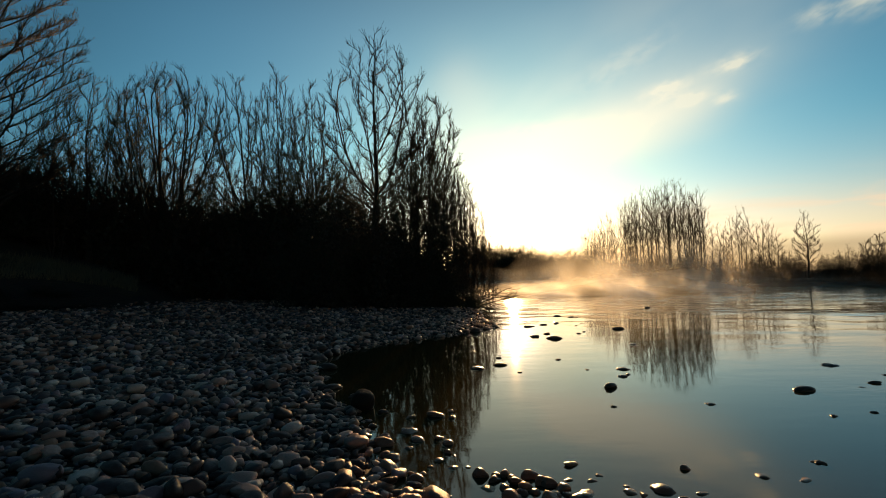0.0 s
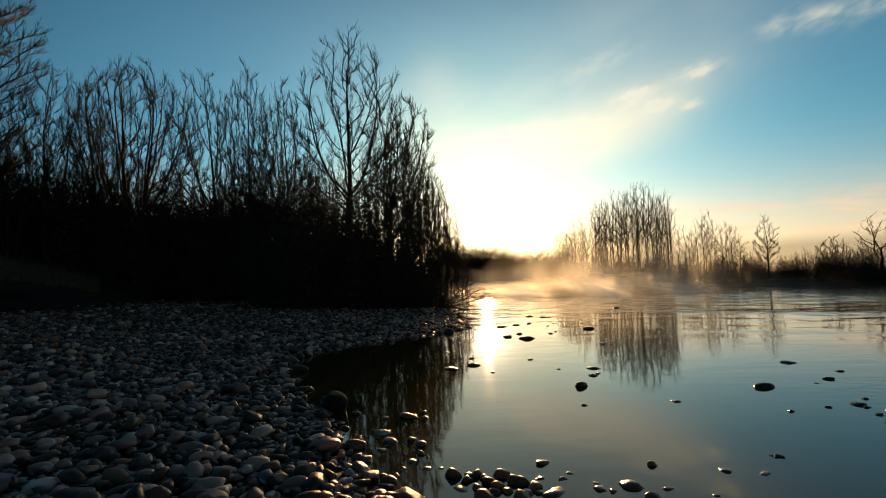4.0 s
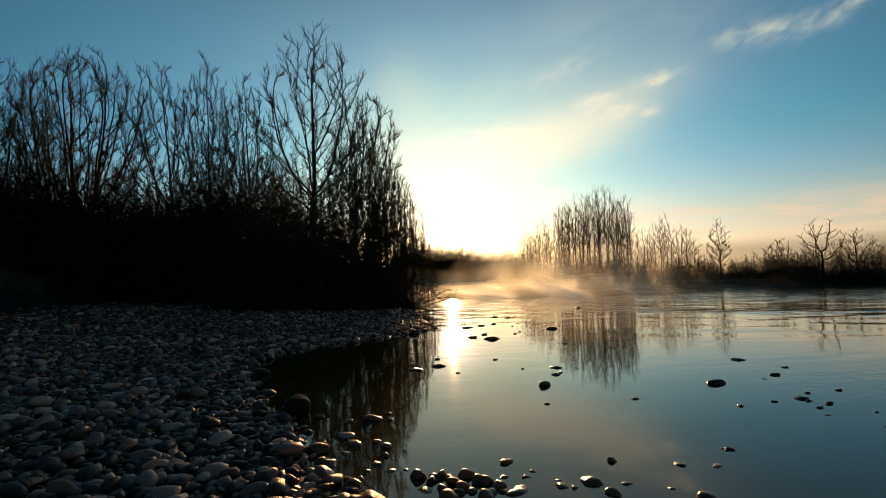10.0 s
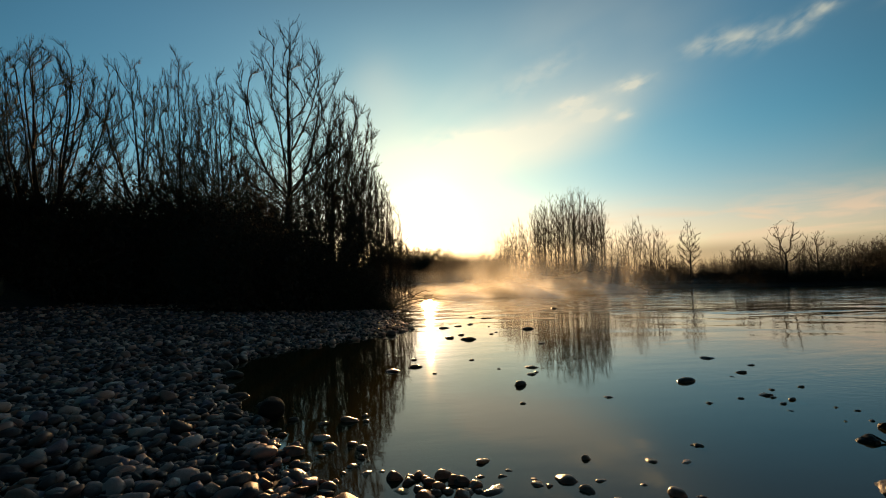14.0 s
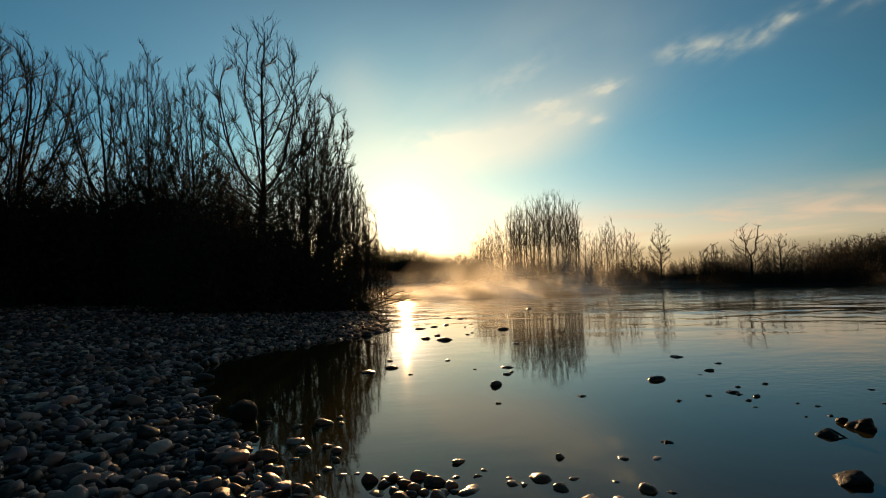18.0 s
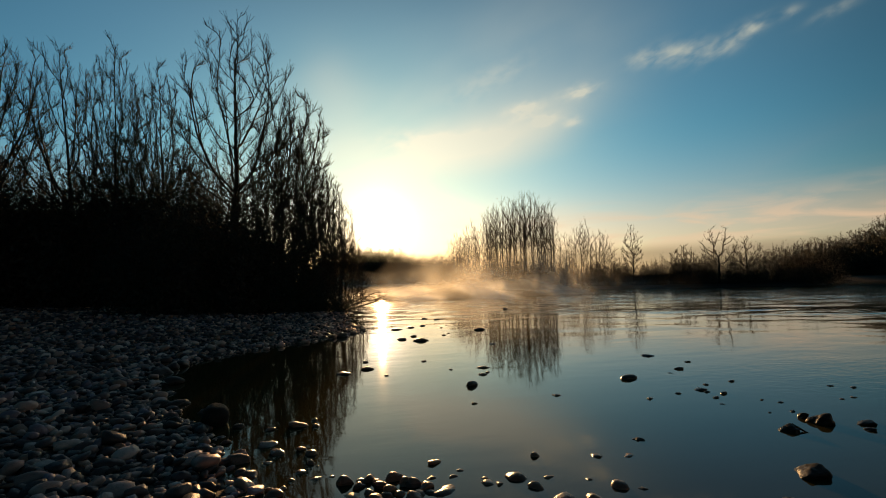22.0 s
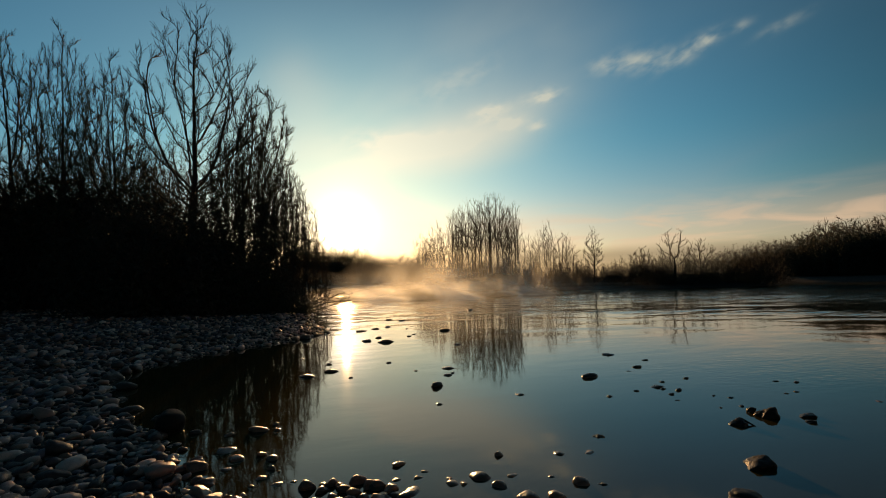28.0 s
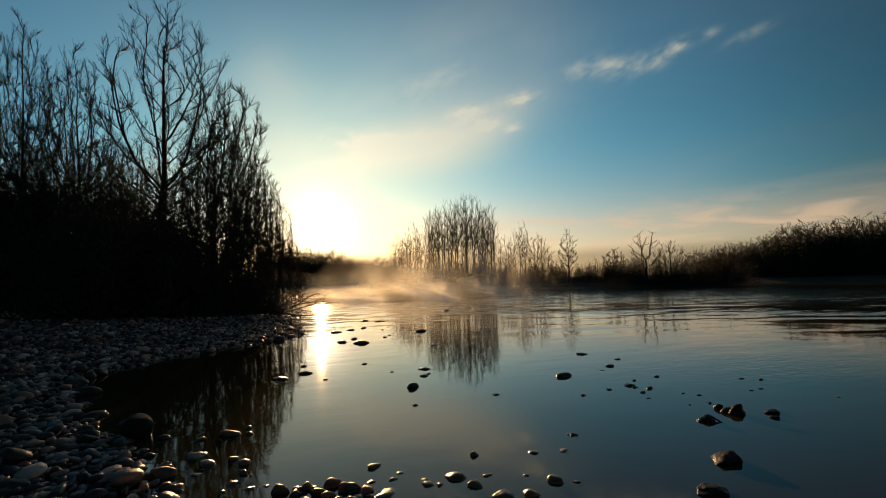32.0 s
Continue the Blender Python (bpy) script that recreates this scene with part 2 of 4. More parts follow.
def mist_material(name, amount, even):
    """Thin vapour over the river: lets most light through and scatters the rest."""
    m, n = material(name)
    uv = n.add("ShaderNodeSeparateXYZ", {0: n.add("ShaderNodeUVMap", uv_map="span").outputs[0]})
    pos = n.add("ShaderNodeNewGeometry").outputs["Position"]
    puffs = n.noise(n.scaled(pos, (0.5, 0.5, 0.55)), 1.0, 5.0, 0.6, 0.6)
    drift = n.noise(n.scaled(pos, (0.1, 0.1, 0.1)), 1.0, 2.0)
    top = n.math("MULTIPLY", n.math("POWER", n.math("SUBTRACT", 1.0, uv.outputs[1]), 1.1), n.step(uv.outputs[1], -0.3, 0.12))
    ends = n.math("MULTIPLY", n.step(uv.outputs[0], 0.0, 0.12), n.step(uv.outputs[0], 1.0, 0.42))
    body = n.math("ADD", n.math("MULTIPLY", n.step(puffs, 0.36, 0.78), 0.42), even)
    fac = n.math("MULTIPLY", n.math("MULTIPLY", top, ends), n.math("MULTIPLY", body, n.math("ADD", 0.35, drift)), clamp=True)
    fac = n.math("MULTIPLY", fac, amount, clamp=True)
    vapour = n.add("ShaderNodeAddShader", {0: n.add("ShaderNodeBsdfTranslucent", {"Color": (0.93, 0.92, 0.87, 1)}).outputs[0],
                                           1: n.add("ShaderNodeBsdfDiffuse", {"Color": (0.05, 0.045, 0.04, 1)}).outputs[0]})
    clear = n.add("ShaderNodeBsdfTransparent")
    out = n.add("ShaderNodeMixShader", {0: fac, 1: clear.outputs[0], 2: vapour.outputs[0]})
    n.add("ShaderNodeOutputMaterial", {"Surface": out.outputs[0]})
    return m


ground_mat, water_mat = ground_material(), water_material()
mist_mat, haze_mat, vapour_mat = mist_material("river_mist", 2.6, 0.42), mist_material("morning_haze", 0.6, 0.6), mist_material("thin_vapour", 0.8, 0.5)
veil_mat = mist_material("faint_vapour", 0.24, 0.75)
bark_mat = bark_material("grey_brown_bark", (0.014, 0.011, 0.009, 1), (0.05, 0.041, 0.033, 1))
twig_mat = bark_material("brown_twigs", (0.022, 0.016, 0.012, 1), (0.06, 0.043, 0.03, 1))
dry_leaf_mat = leaf_material("withered_leaves", (0.022, 0.014, 0.008, 1), (0.055, 0.036, 0.02, 1))
ivy_mat = leaf_material("dark_evergreen_leaves", (0.012, 0.018, 0.009, 1), (0.03, 0.038, 0.018, 1))
straw_mat = leaf_material("dry_grass", (0.16, 0.125, 0.07, 1), (0.30, 0.25, 0.15, 1))

# ======== mesh helpers ========


def mesh_from(name, verts, faces, mat, smooth=True):
    """A mesh of equal-sided faces from arrays."""
    verts, faces = np.asarray(verts, float).reshape(-1, 3), np.asarray(faces, int)
    sides = faces.shape[1]
    me = bpy.data.meshes.new(name)
    me.vertices.add(len(verts))
    me.vertices.foreach_set("co", verts.ravel())
    me.loops.add(faces.size)
    me.loops.foreach_set("vertex_index", faces.ravel())
    me.polygons.add(len(faces))
    me.polygons.foreach_set("loop_start", np.arange(len(faces)) * sides)
    me.polygons.foreach_set("use_smooth", np.full(len(faces), smooth))
    me.update(calc_edges=True)
    me.materials.append(mat)
    return me


def part(name, me, parent, label="", kind=""):
    ob = new(name, me)
    ob.parent = parent
    return tagged(ob, label, kind=kind)


# ======== plan: shorelines and heights ========
LEFT_SHORE = [(6, -60), (3.0, -10), (1.9, -1), (1.5, 1.2), (0.9, 1.75), (-0.02, 2.0), (-0.28, 2.3), (-0.66, 3.5), (-1.22, 4.5),
              (-1.62, 5.35), (-1.9, 6.1), (-1.75, 6.8), (-1.25, 7.7), (0.1, 9.0), (1.05, 10.2), (0.9, 12), (0.9, 15),
              (1.3, 17), (1.6, 22), (1, 30), (-3, 40), (-40, 58), (-400, 160), (-4000, 900), (-4000, -4000), (60, -4000)]
FAR_SHORE = [(-400, 190), (-40, 75), (-5, 55), (4, 47), (12, 43), (18, 38.5), (28, 30.5), (35.4, 25.2), (38.5, 27.5), (41, 33),
             (44, 34), (48, 29), (50, 22.5), (56, 8), (70, -30), (400, -300), (4000, -4000), (4000, 4000), (-4000, 4000), (-4000, 1500)]


def signed_distance(x, y, corners):
    """Metres inside (+) or outside (-) a closed outline."""
    c = np.array(corners, float)
    d, inside = np.full(x.shape, 1e9), np.zeros(x.shape, bool)
    for (ax, ay), (bx, by) in zip(c, np.roll(c, -1, 0)):
        ex, ey = bx - ax, by - ay
        t = np.clip(((x - ax) * ex + (y - ay) * ey) / (ex * ex + ey * ey), 0, 1)
        d = np.minimum(d, np.hypot(x - ax - t * ex, y - ay - t * ey))
        cross = (ay > y) != (by > y)
        with np.errstate(divide="ignore", invalid="ignore"):
            inside ^= cross & (x < ex * (y - ay) / (ey if ey else 1e-9) + ax)
    return np.where(inside, d, -d)


def ground_z(x, y):
    x, y = np.asarray(x, float), np.asarray(y, float)
    left, far = signed_distance(x, y, LEFT_SHORE), signed_distance(x, y, FAR_SHORE)
    wave = 0.5 * np.sin(x * 1.7 + 1.3 * np.sin(y * 0.9)) + 0.5 * np.sin(y * 1.9 + 1.1 * np.sin(x * 1.2))
    inland = np.maximum(left, 0)
    z = 0.055 * inland / (1 + inland / 16) + 0.035 * wave * np.clip(inland / 2, 0, 1)
    z += 4.0 * np.clip((y - 25) / 12, 0, 1) * np.clip(inland / 5, 0, 1)
    mound = np.hypot(x + 22, (y - 19) * 1.6)
    z += np.maximum(4.6 * (1 - mound / 11.8), 0) * np.clip(inland / 3, 0, 1)
    far_in = np.maximum(far, 0)
    z += 0.55 * far_in / (1 + far_in) + 0.004 * np.minimum(far_in, 200)
    deep = np.minimum(np.maximum(-left, 0), np.maximum(-far, 0))
    return np.where((left < 0) & (far < 0), -0.10 * deep / (1 + deep / 5) - 0.01, z + 0.0)


def polar_sheet(radii, turns):
    r, a = np.meshgrid(radii, turns, indexing="ij")
    nr, na = r.shape
    i = np.arange(nr * na).reshape(nr, na)
    nxt = np.roll(i, -1, 1)
    faces = np.stack([i[:-1], i[1:], nxt[1:], nxt[:-1]], -1).reshape(-1, 4)
    return (r * np.sin(a)).ravel() + 0.2, (r * np.cos(a)).ravel() - 0.1, faces


turns = np.concatenate([np.radians(np.linspace(-56, 76, 300)), np.radians(np.linspace(80, 300, 50))])
gx, gy, gf = polar_sheet(np.concatenate([[0.02], np.geomspace(0.6, 60, 170), np.geomspace(70, 4000, 24)]), turns)
ground = new("ground", mesh_from("ground", np.stack([gx, gy, ground_z(gx, gy)], 1), gf, ground_mat))
tagged(ground, "gravel bank and river bed of grey-brown silt and small stones", "ground", kind="structure")
rng = np.random.default_rng(3)
wx, wy, wf = polar_sheet(np.concatenate([np.geomspace(0.4, 7.0, 34), np.arange(7.1, 48, 0.13), np.geomspace(49, 900, 30)]),
                         np.concatenate([np.radians(np.arange(0, 74, 0.16)), np.radians(np.linspace(76, 358, 60))]))
span, bearing = np.hypot(wx, wy), np.degrees(np.arctan2(wx, wy))
stir = np.clip((span - 7) / 11, 0, 1) * np.clip((50 - span) / 5, 0, 1) * np.clip(bearing / 3, 0, 1) * np.clip((74 - bearing) / 4, 0, 1)
stir *= 0.7 + 0.3 * np.sin(wx * 0.31 + 1.7 * np.sin(wy * 0.4)) * np.sin(wy * 0.83 + 0.9 * np.sin(wx * 0.22))
wz = np.zeros_like(wx)
for length in np.geomspace(0.5, 2.2, 26):              # short waves running with the current, a few millimetres high
    heading, slope = rng.normal(1.2, 0.55), 0.009
    wz += slope * length / (2 * math.pi) * np.sin(2 * math.pi / length * (wx * math.cos(heading) + wy * math.sin(heading)) + rng.uniform(0, 6.3))
wz *= stir
water = new("water", mesh_from("water", np.stack([wx, wy, wz], 1), wf, water_mat))
tagged(water, "calm shallow river mirroring the morning sky, running in riffles further out", "water", kind="structure")

# ======== bare trees ========


def unit(v):
    return v / np.maximum(np.linalg.norm(v, axis=-1, keepdims=True), 1e-9)


def strands(rng, start, heading, length, r0, count, up, wander, taper):
    """Bending shoots: arrays of points (K, count, 3) and radii (K, count)."""
    k = len(start)
    pts, d = [start], unit(heading)
    for _ in range(count - 1):
        d = unit(d + rng.normal(0, wander, (k, 3)) + np.array([0, 0, up]))
        pts.append(pts[-1] + d * (length / (count - 1))[:, None])
    return np.stack(pts, 1), r0[:, None] * np.linspace(1, taper, count)[None]


def offshoots(rng, P, R, each, t0, t1, angle, reach, count, up, wander, thin, least, top=0.5, slim_by=0.013):
    """Shoots that leave each strand of P between t0 and t1 of its length."""
    k, m = P.shape[:2]
    t = t0 + (t1 - t0) * (np.arange(each)[None] + rng.random((k, each))) / each
    f = t * (m - 1)
    i = np.minimum(f.astype(int), m - 2)
    w = (f - i)[..., None]
    rows = np.arange(k)[:, None]
    a, b = P[rows, i], P[rows, i + 1]
    start, along = a + (b - a) * w, unit(b - a)
    r = R[rows, i] * (1 - w[..., 0]) + R[rows, i + 1] * w[..., 0]
    side = unit(np.cross(along, rng.normal(0, 1, along.shape)))
    ang = np.radians(rng.uniform(*angle, t.shape))[..., None]
    size = np.linalg.norm(np.diff(P, axis=1), axis=2).sum(1)[:, None]
    length = size * rng.uniform(*reach, t.shape) * (1 - (1 - top) * (t - t0) / (t1 - t0))
    head = along * np.cos(ang) + side * np.sin(ang)
    r = np.maximum(np.minimum(r * thin, length * slim_by), least)
    return strands(rng, start.reshape(-1, 3), head.reshape(-1, 3), length.ravel(), r.ravel(), count, up, wander, 0.35)


def tube_mesh(name, groups, mat):
    """One mesh of tapered tubes; groups of (points, radii, sides)."""
    verts, faces, base = [], [], 0
    for P, R, sides in groups:
        k, m = P.shape[:2]
        axis = unit(P[:, -1] - P[:, 0])
        ref = np.where(np.abs(axis[:, 2:]) > 0.8, np.array([[1.0, 0, 0]]), np.array([[0, 0, 1.0]]))
        u = unit(np.cross(axis, ref))
        v = np.cross(axis, u)
        a = np.arange(sides) * 2 * math.pi / sides
        ring = np.cos(a)[None, :, None] * u[:, None] + np.sin(a)[None, :, None] * v[:, None]
        verts.append((P[:, :, None] + R[:, :, None, None] * ring[:, None]).reshape(-1, 3))
        i = base + np.arange(k * m * sides).reshape(k, m, sides)
        j = np.roll(i, -1, 2)
        faces.append(np.stack([i[:, :-1], j[:, :-1], j[:, 1:], i[:, 1:]], -1).reshape(-1, 4))
        base += k * m * sides
    return mesh_from(name, np.concatenate(verts), np.concatenate(faces), mat)


def spike_mesh(name, P, R, mat):
    """One mesh of thin straight twigs that end in a point."""
    axis = unit(P[:, -1] - P[:, 0])
    u = unit(np.cross(axis, np.array([[0.31, 0.52, 0.8]])))
    v = np.cross(axis, u)
    ring = [P[:, 0] + R[:, :1] * (math.cos(a) * u + math.sin(a) * v) for a in (0, 2.0944, 4.1888)]
    verts = np.stack(ring + [P[:, -1]], 1).reshape(-1, 3)
    base = np.arange(len(P))[:, None, None] * 4
    return mesh_from(name, verts, (base + np.array([[0, 1, 3], [1, 2, 3], [2, 0, 3]])).reshape(-1, 3), mat)


def leaf_mesh(name, rng, centres, size, mat):
    """Small bent leaves, two triangles each as one folded quad."""
    k = len(centres)
    a, b = unit(rng.normal(0, 1, (k, 3))), unit(rng.normal(0, 1, (k, 3)))
    s = rng.uniform(0.6, 1.3, (k, 1)) * size
    c = np.cross(a, b) * 0.4
    quad = np.stack([centres - a * s, centres + b * s * 0.55 + c * s * 0.4, centres + a * s, centres - b * s * 0.55 + c * s * 0.4], 1)
    return mesh_from(name, quad.reshape(-1, 3), np.arange(k * 4).reshape(-1, 4), mat, False)


def grow(rng, feet, heads, room_r, low, high, points, step, kill, pull, inertia, crook, lean=(0.0, 0.0), shell=0.45):
    """A branching frame that grows from the given feet until it fills a crown: places, parents and headings of its joints."""
    z = low + (high - low) * rng.random(points * 3) ** 0.9
    r = room_r(z / high)
    keep = rng.random(len(z)) < (r / r.max()) ** 1.4
    z, r = z[keep][:points], r[keep][:points]
    r, turn = r * rng.random(len(z)) ** shell, rng.uniform(0, 2 * math.pi, len(z))
    goal = np.stack([r * np.cos(turn) + lean[0] * z, r * np.sin(turn) + lean[1] * z, z], 1)
    at, parent, head = [np.array(p) for p in feet[0]], list(feet[1]), [np.array(h) for h in heads]
    at, head = np.array(at), np.array(head)
    kids = np.bincount([p for p in parent if p >= 0], minlength=len(at))
    gap = np.linalg.norm(goal[:, None] - at[None], axis=2)
    near, span = gap.argmin(1), gap.min(1)
    for _ in range(260):
        if not len(goal):
            break
        pulls = np.zeros_like(at)
        np.add.at(pulls, near, unit(goal - at[near]))
        rows = np.unique(near)
        full = kids[rows] >= 3
        if full.any():
            drop = np.isin(near, rows[full])
            goal, near, span = goal[~drop], near[~drop], span[~drop]
            rows = rows[~full]
            if not len(rows):
                continue
        d = unit(unit(pulls[rows]) + inertia * head[rows] + np.array([0, 0, pull]) + rng.normal(0, crook, (len(rows), 3)))
        d[:, 2] = np.maximum(d[:, 2], 0.25 + 0.9 * min(pull, 0.4))
        d = unit(d)
        fresh = at[rows] + d * step
        first = len(at)
        at, head = np.concatenate([at, fresh]), np.concatenate([head, d])
        parent += rows.tolist()
        kids = np.concatenate([kids, np.zeros(len(rows), int)])
        kids[rows] += 1
        gap = np.linalg.norm(goal[:, None] - fresh[None], axis=2)
        best = gap.min(1)
        closer = best < span
        near = np.where(closer, first + gap.argmin(1), near)
        span = np.where(closer, best, span)
        left = span > kill
        goal, near, span = goal[left], near[left], span[left]
    return at, np.array(parent), head


def girths(parent, tip, flow):
    """Radii of the joints: each branch carries the section of those that leave it."""
    r = np.zeros(len(parent))
    for i in range(len(parent) - 1, -1, -1):
        r[i] = max(r[i], tip ** flow)
        if parent[i] >= 0:
            r[parent[i]] += r[i]
    return r ** (1 / flow)


def chains(parent, girth):
    """The frame as runs of joints, each following the thickest way on."""
    best = {}
    for i, p in enumerate(parent):
        if p >= 0 and (p not in best or girth[i] > girth[best[p]]):
            best[p] = i
    runs = []
    for i, p in enumerate(parent):
        if p < 0 or best[p] != i:
            run = [i] if p < 0 else [p, i]
            while run[-1] in best:
                run.append(best[run[-1]])
            runs.append(run)
    return runs


def run_tube(at, girth, run, sides):
    P, R = at[run][None], girth[run][None].copy()
    if len(run) > 1:
        R[0, 0] = min(R[0, 0], R[0, 1] * 1.25)
    return P, R, sides


def grown_tree(seed, high, profile, points=900, name="tree", fork=0.3, lean=(0.0, 0.0), step=0.15, kill=0.42, pull=0.3, inertia=1.6, crook=0.06, tip=0.007, flow=2.05,
               twigs=3, twig=0.46, spikes=3, stems=0, spread=0.35, shell=0.45, low=0.12, sway=0.03, fine=0.0062, splay=(1, 16), twig_angle=(14, 44)):
    """A leafless tree or many-stemmed shrub whose branches fill the given outline, ending in a spray of fine twigs."""
    rng = np.random.default_rng(seed)
    tree = new(name)
    at_h, wide = [p[0] for p in profile], [p[1] for p in profile]
    feet, parent, heads = [], [], []
    for k in range(max(stems, 1)):
        p = np.array([*rng.normal(0, spread, 2), -0.2]) if stems else np.array([0.0, 0, -0.25])
        tilt, turn = radians(rng.uniform(*splay)) if stems else 0.0, rng.uniform(0, 2 * math.pi)
        d = np.array([math.sin(tilt) * math.cos(turn) + lean[0], math.sin(tilt) * math.sin(turn) + lean[1], math.cos(tilt)])
        for j in range(max(int(high * fork * rng.uniform(0.85, 1.15) / step), 2)):
            feet.append(p)
            parent.append(len(feet) - 2 if j else -1)
            d = unit(d + rng.normal(0, sway, 3) * (1, 1, 0))
            heads.append(d)
            p = p + d * step
    at, parent, head = grow(rng, (feet, parent), heads, lambda f: np.interp(f, at_h, wide), low * high, high, points, step, kill, pull, inertia, crook, lean, shell)
    girth = girths(parent, tip, flow)
    runs = chains(parent, girth)
    thin = {}
    for run in runs:
        lead = parent[run[0]] < 0
        if lead:
            P, R, _ = run_tube(at, girth, run, 8)
            R[0, 0] *= 1.3
            part("stem" if stems else "trunk", tube_mesh("trunk", [(P, R, 8)], bark_mat), tree)
        elif girth[run[1]] > 0.026 and len(run) > 5:
            part("limb", tube_mesh("limb", [run_tube(at, girth, run, 6)], bark_mat), tree)
        else:
            thin.setdefault(len(run), []).append(run)
    groups = []
    for number in sorted(thin):
        made = [run_tube(at, girth, run, 3) for run in thin[number]]
        groups.append((np.concatenate([m[0] for m in made]), np.concatenate([m[1] for m in made]), 3))
    rows = np.repeat(np.flatnonzero((girth < 0.024) & (parent >= 0) & (at[:, 2] > low * high)), twigs)
    side = unit(np.cross(head[rows], rng.normal(0, 1, (len(rows), 3))))
    ang = np.radians(rng.uniform(*twig_angle, len(rows)))[:, None]
    P, R = strands(rng, at[rows], unit(head[rows] * np.cos(ang) + side * np.sin(ang) + (0, 0, 0.35)), twig * rng.uniform(0.35, 1.1, len(rows)), np.full(len(rows), fine * 1.15), 4, 0.07, 0.06, 0.6)
    groups.append((P, R, 3))
    part("crown", tube_mesh("crown", groups, twig_mat), tree)
    P, R = offshoots(rng, P, R, spikes, 0.15, 0.95, (18, 48), (0.3, 0.65), 2, 0.08, 0.08, 0.9, fine * 0.85, 0.7)
    part("spray", spike_mesh("spray", P, R, twig_mat), tree, kind="stuff")
    return tree


def bare_shrub(seed, high, stems=10, spread=(4, 28), twigs=(9, 6, 3), leaves=0, leaf=0.06, leaf_mat=dry_leaf_mat, name="shrub",
               least=0.006, up=0.1, girth=0.03):
    """Many stems from one foot, with twigs and, where leaves are left, a scatter of them."""
    rng = np.random.default_rng(seed)
    shrub = new(name)
    foot = np.concatenate([rng.normal(0, 0.16 + high * 0.03, (stems, 2)), np.full((stems, 1), -0.2)], 1)
    tilt, turn = np.radians(rng.uniform(*spread, stems)), rng.uniform(0, 2 * math.pi, stems)
    head = np.stack([np.sin(tilt) * np.cos(turn), np.sin(tilt) * np.sin(turn), np.cos(tilt)], 1)
    P0, R0 = strands(rng, foot, head, high * rng.uniform(0.62, 1.05, stems), girth * rng.uniform(0.6, 1.3, stems), 8, up * 0.6, 0.07, 0.25)
    for i in range(stems):
        part("stem", tube_mesh("stem", [(P0[i:i + 1], R0[i:i + 1], 5)], bark_mat), shrub)
    groups, P, R = [], P0, R0
    for depth, each in enumerate(twigs):
        P, R = offshoots(rng, P, R, each, 0.12, 0.98, (14, 42), (0.28, 0.52), (2, 3, 4)[min(len(twigs) - 1 - depth, 2)], up, 0.12, 0.6, least, 0.5)
        groups.append((P, R, 3))
    part("crown", tube_mesh("crown", groups[:-1], twig_mat), shrub)
    part("spray", spike_mesh("spray", P, R, twig_mat), shrub, kind="stuff")
    if leaves:
        tips = P.reshape(-1, 3)
        at = tips[rng.integers(0, len(tips), leaves)] + rng.normal(0, 0.2, (leaves, 3))
        at[:, 2] = np.abs(at[:, 2]) * rng.uniform(0.03, 1.0, leaves)
        part("foliage", leaf_mesh("foliage", rng, at, leaf, leaf_mat), shrub)
    return shrub


def spot(az, span, turn=0.0, size=1.0, sink=0.0):
    """A pose on the ground at a bearing and distance from the tripod."""
    x, y = span * math.sin(radians(az)), span * math.cos(radians(az))
    return Matrix.LocRotScale((x, y, float(ground_z([x], [y])[0]) - sink), Euler((0, 0, radians(turn))), None), size


def plant(thing, az, span, turn=0.0, size=1.0, label="", category="tree", group=""):
    m, s = spot(az, span, turn)
    thing.matrix_basis = m
    thing.scale = (s * size,) * 3 if np.isscalar(size) else size
    return tagged(thing, label, category, group)


def again(thing, az, span, turn, size, label=""):
    ob = copy_thing(thing, spot(az, span, turn)[0])
    ob.scale = (size,) * 3 if np.isscalar(size) else size
    return tagged(ob, label)


WOOD, GROVE, SCRUB = "bare trees on the near bank", "slender trees of the far grove", "shrubs of the bank thicket"
# the near bank, from the big tree by the water back along the gravel
def near_tree(az, span, text, *rest, **more):
    return plant(grown_tree(*rest, **more), az, span, 0, 1.0, text, "tree", WOOD)


near_tree(-7.9, 21, "tall bare tree with steep forked limbs, above the river bushes", 11, 12.2,
          ((0.1, 0.9), (0.3, 2.0), (0.5, 2.6), (0.66, 2.8), (0.8, 2.2), (0.92, 1.3), (1.0, 0.6)), 1300, fork=0.42, kill=0.4, pull=0.42, crook=0.1, tip=0.009,
          twigs=2, twig=0.46, spikes=2, low=0.15, shell=0.5, sway=0.02)
near_tree(-3.6, 20.5, "slim bare tree leaning out towards the river", 12, 8.9,
          ((0.1, 0.8), (0.4, 1.3), (0.7, 1.8), (0.9, 1.4), (1.0, 0.6)), 900, lean=(0.09, 0.0), fork=0.34, kill=0.36, pull=0.4)
near_tree(-15.6, 24, "bare tree with a dense crown of upright twigs", 13, 10.6,
          ((0.1, 1.4), (0.3, 2.1), (0.5, 2.2), (0.75, 1.7), (0.9, 0.9), (1.0, 0.2)), 2500, fork=0.35, kill=0.32, pull=0.6, shell=0.6, tip=0.006, twigs=2, twig=0.46, spikes=3)
near_tree(-19.4, 24, "bare tree with a dense narrow crown of upright twigs", 14, 11.2,
          ((0.1, 0.9), (0.35, 1.6), (0.6, 1.65), (0.82, 1.2), (0.93, 0.7), (1.0, 0.2)), 2500, fork=0.4, kill=0.32, pull=0.65, shell=0.6, tip=0.006, twigs=2, twig=0.46, spikes=3)
